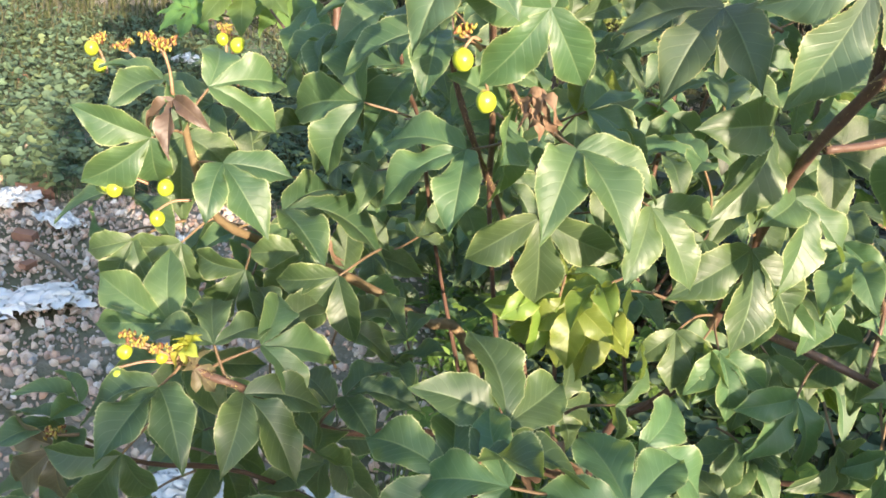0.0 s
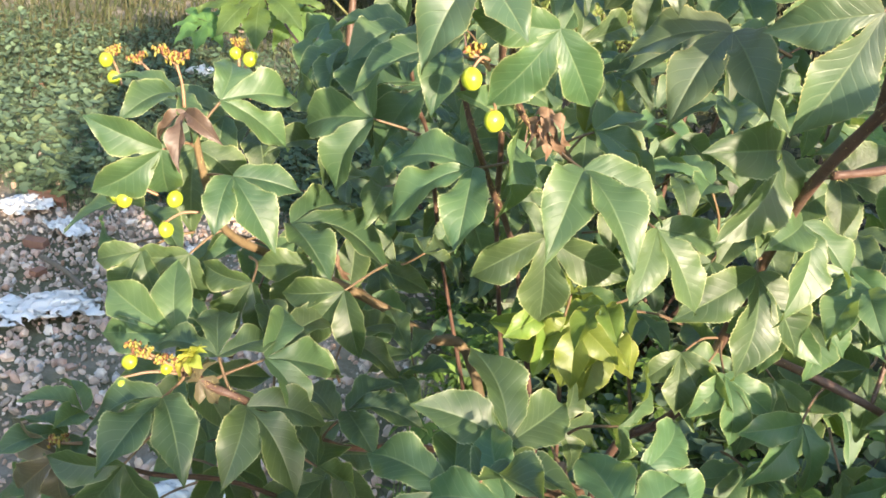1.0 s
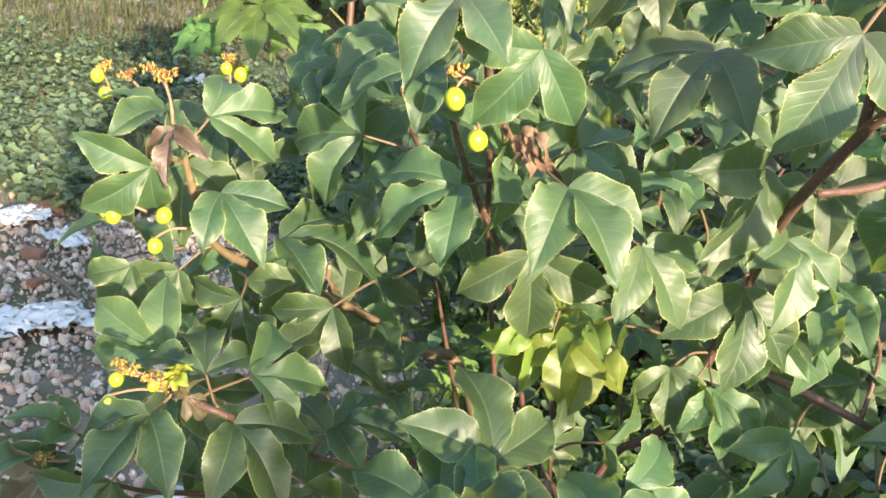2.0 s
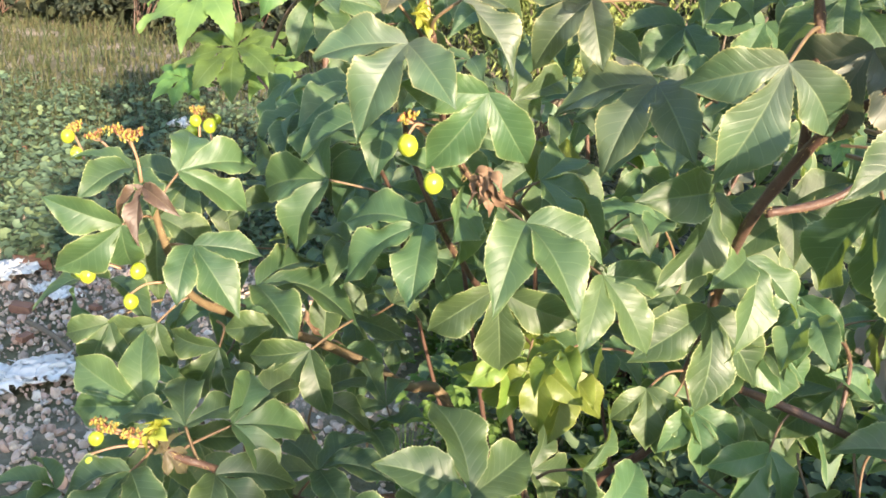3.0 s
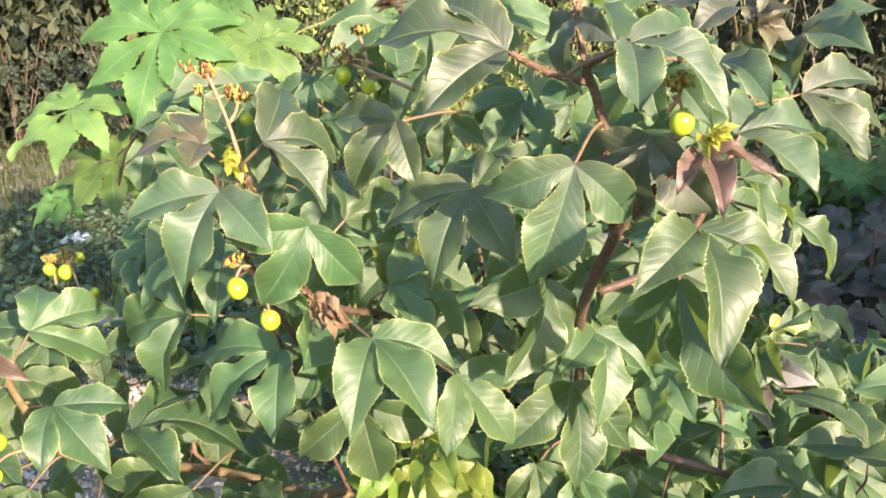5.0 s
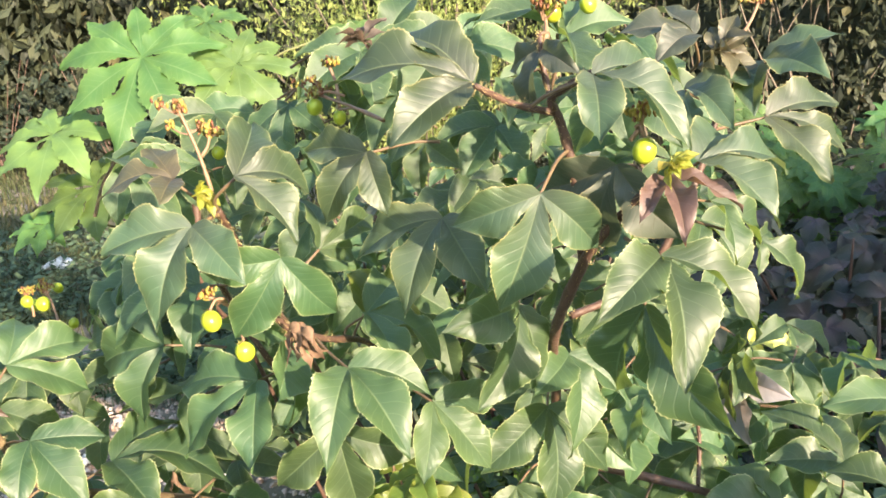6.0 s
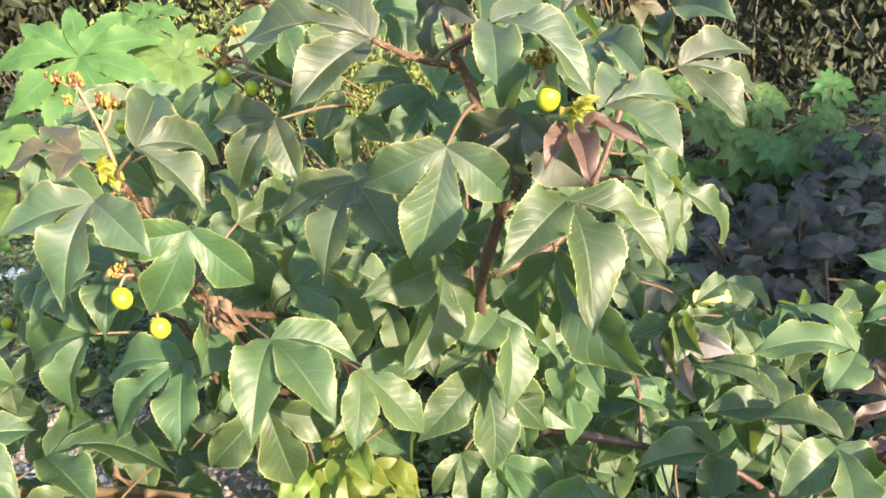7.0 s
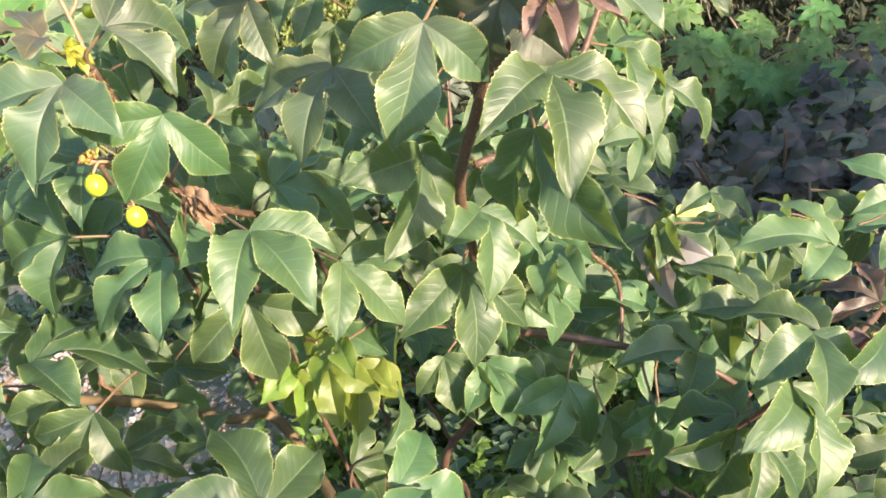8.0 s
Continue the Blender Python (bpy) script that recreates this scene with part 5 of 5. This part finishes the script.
def thicket_and_shade_hedge(rng):
    """The tangle of small leaves and bare twigs that closes the view, plus an unseen shade hedge."""
    verts, faces = [], []
    for k in range(60000):
        x = rng.uniform(-9, 8)
        y = 7.2 - 0.30 * max(0, x) + 2.9 * min(1.0, max(0.0, (-0.4 - x) / 1.8)) + rng.gauss(0, 0.45) + 0.5 * noise.noise((x * 0.6, 0, 3))
        h = 3.4 + 0.5 * noise.noise((x * 0.8, 1, 0))
        z = rng.random() * h
        if noise.noise((x * 1.7, y * 1.7, z * 1.7)) < -0.28:
            continue
        s = rng.uniform(0.025, 0.075) if x > -1 else rng.uniform(0.05, 0.13)
        if x < -1 and k % 5 > 1:
            continue
        m = Euler((rng.uniform(0, 6), rng.uniform(0, 6), rng.uniform(0, 6))).to_matrix()
        o = len(verts)
        for p in ((-1, 0, 0), (0, -0.45, 0.1), (1, 0, 0), (0, 0.45, 0.1)):
            verts.append(Vector((x, y, z)) + m @ (Vector(p) * s))
        faces += [[o, o + 1, o + 2], [o, o + 2, o + 3]]
    # unseen leafy hedge towards the sun, added only to shade shrub and ground
    ux, uy = math.sin(radians(SUN_AZ)), math.cos(radians(SUN_AZ))
    for k in range(42000):
        p, d = rng.uniform(-4.5, 5.5), 3.9 + rng.gauss(0, 0.22)
        rise = min(1.0, max(0.0, (p - 0.97) / 0.9))
        top = 1.60 - 0.38 * min(1.0, max(0.0, (p - 0.28) / 0.35)) + 0.75 * rise + 0.12 * noise.noise((p * 2.2, 0, 4))
        top -= 0.16 * min(1.0, max(0.0, (-0.05 - p) / 0.2))
        z = top * rng.random() ** 0.8 + rng.gauss(0, 0.04)
        x, y = 0.2 - uy * (p - 0.42) + ux * d, 0.5 + ux * (p - 0.42) + uy * d
        s = rng.uniform(0.03, 0.07)
        m = Euler((rng.uniform(0, 6), rng.uniform(0, 6), rng.uniform(0, 6))).to_matrix()
        o = len(verts)
        for q in ((-1, 0, 0), (0, -0.45, 0.1), (1, 0, 0), (0, 0.45, 0.1)):
            verts.append(Vector((x, y, max(0.0, z))) + m @ (Vector(q) * s))
        faces += [[o, o + 1, o + 2], [o, o + 2, o + 3]]
    for k in range(22000):
        x, z = rng.uniform(-16, 16), 5.0 * rng.random()
        y = 10.5 + rng.gauss(0, 0.5)
        s = rng.uniform(0.07, 0.18)
        m = Euler((rng.uniform(0, 6), rng.uniform(0, 6), rng.uniform(0, 6))).to_matrix()
        o = len(verts)
        for p in ((-1, 0, 0), (0, -0.45, 0.1), (1, 0, 0), (0, 0.45, 0.1)):
            verts.append(Vector((x, y, z)) + m @ (Vector(p) * s))
        faces += [[o, o + 1, o + 2], [o, o + 2, o + 3]]
    stuff("thicket_leaves", verts, faces, THICKET, "dull green and straw-coloured thicket leaves, and an unseen hedge added for shade", "thicket")
    bm = bmesh.new()
    for k in range(36):
        x = rng.uniform(1.2, 5.4)
        y = 7.0 - 0.30 * max(0, x) + rng.gauss(0, 0.3)
        a = Vector((x, y, -0.05))
        b = a + Vector((rng.gauss(0, 0.5), rng.gauss(0, 0.2), rng.uniform(0.9, 3.2)))
        tube(bm, [a, a.lerp(b, 0.5) + Vector((rng.gauss(0, 0.15), 0, 0)), b], 0.009, 0.003, 4, False)
    tagged(part("thicket_twigs", bm, DEAD), "tangle of bare dry brown twigs", "thicket", kind="stuff")


thicket_and_shade_hedge(random.Random(51))


def hedge_wall():
    """The solid mass of the hedge behind everything."""
    bm = bmesh.new()
    rows = []
    for j in range(13):
        row = []
        for i in range(81):
            a = radians(-100 + 190 * i / 80)
            r = 11.5 + 0.7 * noise.noise((i * 0.5, j * 0.5, 2)) - (3.2 * max(0.0, math.sin(a)) if a > 0 else 0)
            z = 5.4 * j / 12
            row.append(bm.verts.new((r * math.sin(a), r * math.cos(a) + 0.6 * noise.noise((i * 0.9, j * 0.9, 7)), z + (0.5 * noise.noise((i * 0.4, 0, 0)) if j == 12 else 0))))
        rows.append(row)
    for a, b in zip(rows, rows[1:]):
        for i in range(80):
            bm.faces.new((a[i], a[i + 1], b[i + 1], b[i]))
    bmesh.ops.solidify(bm, geom=bm.faces[:], thickness=0.3)
    tagged(part("hedge", bm, HEDGE, smooth=False), "dense dark green hedge closing the view", "hedge", kind="structure")


HEDGE = plain("hedge_mass", (0.15, 0.16, 0.10), 0.9, 9.0, 0.25, 1.0)
hedge_wall()


def feather_bush(at, rng):
    """A light green bush of fine feathery leaves."""
    plant = new("feathery_bush")
    plant.location = at
    tagged(plant, "light green bush with fine feathery foliage", "bush")
    bm = bmesh.new()
    tips = []
    for k in range(26):
        t = Vector((rng.gauss(0, 0.6), rng.gauss(0, 0.3), rng.uniform(0.9, 1.7)))
        tube(bm, [Vector((0, 0, -0.02)), t * 0.5, t], 0.012, 0.003, 5, False)
        tips.append(t)
    part("branch_tangle", bm, DEAD, plant)
    verts, faces = [], []
    for k in range(20000):
        t = tips[rng.randrange(26)]
        p = t * rng.uniform(0.35, 1.02) + Vector((rng.gauss(0, 0.12), rng.gauss(0, 0.12), rng.gauss(0, 0.1)))
        m = Euler((rng.uniform(0, 6), rng.uniform(0, 6), rng.uniform(0, 6))).to_matrix()
        s = rng.uniform(0.01, 0.026)
        o = len(verts)
        for q in ((-1, 0, 0), (0, -0.35, 0), (1, 0, 0), (0, 0.35, 0)):
            verts.append(p + m @ (Vector(q) * s))
        faces.append([o, o + 1, o + 2, o + 3])
    me = bpy.data.meshes.new("foliage")
    me.from_pydata(verts, [], faces)
    me.materials.append(FEATHER)
    placed("foliage", me, plant)


feather_bush((0.55, 4.7, 0), random.Random(52))


# ---- litter on the gravel ----
def scrap(at, size, seed, material=SCRAP, name="plastic_scrap", label="crumpled torn white plastic scrap on the gravel"):
    r = random.Random(seed)
    bm = bmesh.new()
    bmesh.ops.create_grid(bm, x_segments=34, y_segments=26, size=0.5)
    for v in bm.verts:
        p = v.co.copy()
        q = p * 5 + Vector((seed, 0, 0))
        v.co.x = size[0] * (p.x + 0.16 * noise.noise(q * 1.3) + 0.05 * noise.noise(q * 4))
        v.co.y = size[1] * (p.y + 0.24 * noise.noise(q * 1.1 + Vector((0, 9, 0))) + 0.06 * noise.noise(q * 4 + Vector((4, 0, 0))))
        v.co.z = 0.012 + size[2] * (0.5 + 0.5 * noise.noise(q * 1.6)) * (1 - abs(p.x)) + 0.011 * noise.noise(q * 3.2) + 0.006 * noise.noise(q * 8)
    dead = []
    for f in bm.faces:
        c = f.calc_center_median()
        rim = max(abs(c.x / size[0]), abs(c.y / size[1]))
        if noise.noise(c * 55 + Vector((seed, 3, 1))) + 0.4 * noise.noise(c * 160) > 0.75 - 1.3 * max(0.0, rim - 0.2):
            dead.append(f)
    bmesh.ops.delete(bm, geom=dead, context="FACES")
    ob = part(name, bm, material, m=pose(*at, 0, 0, r.uniform(-40, 40)))
    thick = ob.modifiers.new("thickness", "SOLIDIFY")
    thick.thickness, thick.offset = 0.001, 0.0
    tagged(ob, label, "litter", "litter")


scrap((-0.99, 1.97, 0.0), (0.13, 0.07, 0.03), 1)
scrap((-0.82, 1.52, 0.0), (0.20, 0.11, 0.035), 2)
scrap((-1.18, 2.08, 0.0), (0.12, 0.13, 0.03), 3)
scrap((-0.30, 0.98, 0.0), (0.16, 0.10, 0.04), 4)
scrap((-0.62, 1.95, 0.0), (0.09, 0.05, 0.02), 5)
scrap((-0.1, 1.0, 0.0), (0.12, 0.09, 0.03), 6)
scrap((0.73, 1.18, 0.0), (0.10, 0.09, 0.06), 7, BLUE, "plastic_wrapper", "crumpled blue and white plastic wrapper on the ground")
scrap((-1.36, 4.05, 0.03), (0.12, 0.10, 0.08), 8)


def build_stick(a, b, r, seed):
    bm = bmesh.new()
    a, b = Vector(a), Vector(b)
    tube(bm, [a, a.lerp(b, 0.5) + Vector((0.01, 0, 0.004)), b], r, r * 0.8, 7)
    tagged(part("dry_stick", bm, DEAD), "dry grey-brown stick lying on the ground", "stick", "sticks")


build_stick((-0.96, 1.77, 0.018), (-0.79, 1.64, 0.018), 0.007, 1)
build_stick((-1.9, 5.6, 0.03), (-1.45, 6.0, 0.05), 0.012, 2)


def brick_bit(at, size, turn):
    bm = bmesh.new()
    bmesh.ops.create_cube(bm, size=1.0)
    bmesh.ops.subdivide_edges(bm, edges=bm.edges[:], cuts=2, use_grid_fill=True)
    for v in bm.verts:
        v.co = Vector((v.co.x * size[0], v.co.y * size[1], v.co.z * size[2])) * (1 + 0.25 * noise.noise(v.co * 3 + Vector(at)))
    tagged(part("brick_fragment", bm, BRICK, smooth=False, m=pose(*at, 5, 3, turn)), "broken red brick piece lying in gravel", "brick", "brick fragments")


for k, (x, y, w) in enumerate(((-1.02, 1.86, 0.05), (-1.15, 2.16, 0.09), (-0.93, 1.7, 0.035), (-1.9, 3.5, 0.1), (-0.85, 1.9, 0.03))):
    brick_bit((x, y, 0.012), (w, w * 0.6, w * 0.4), 37 * k)
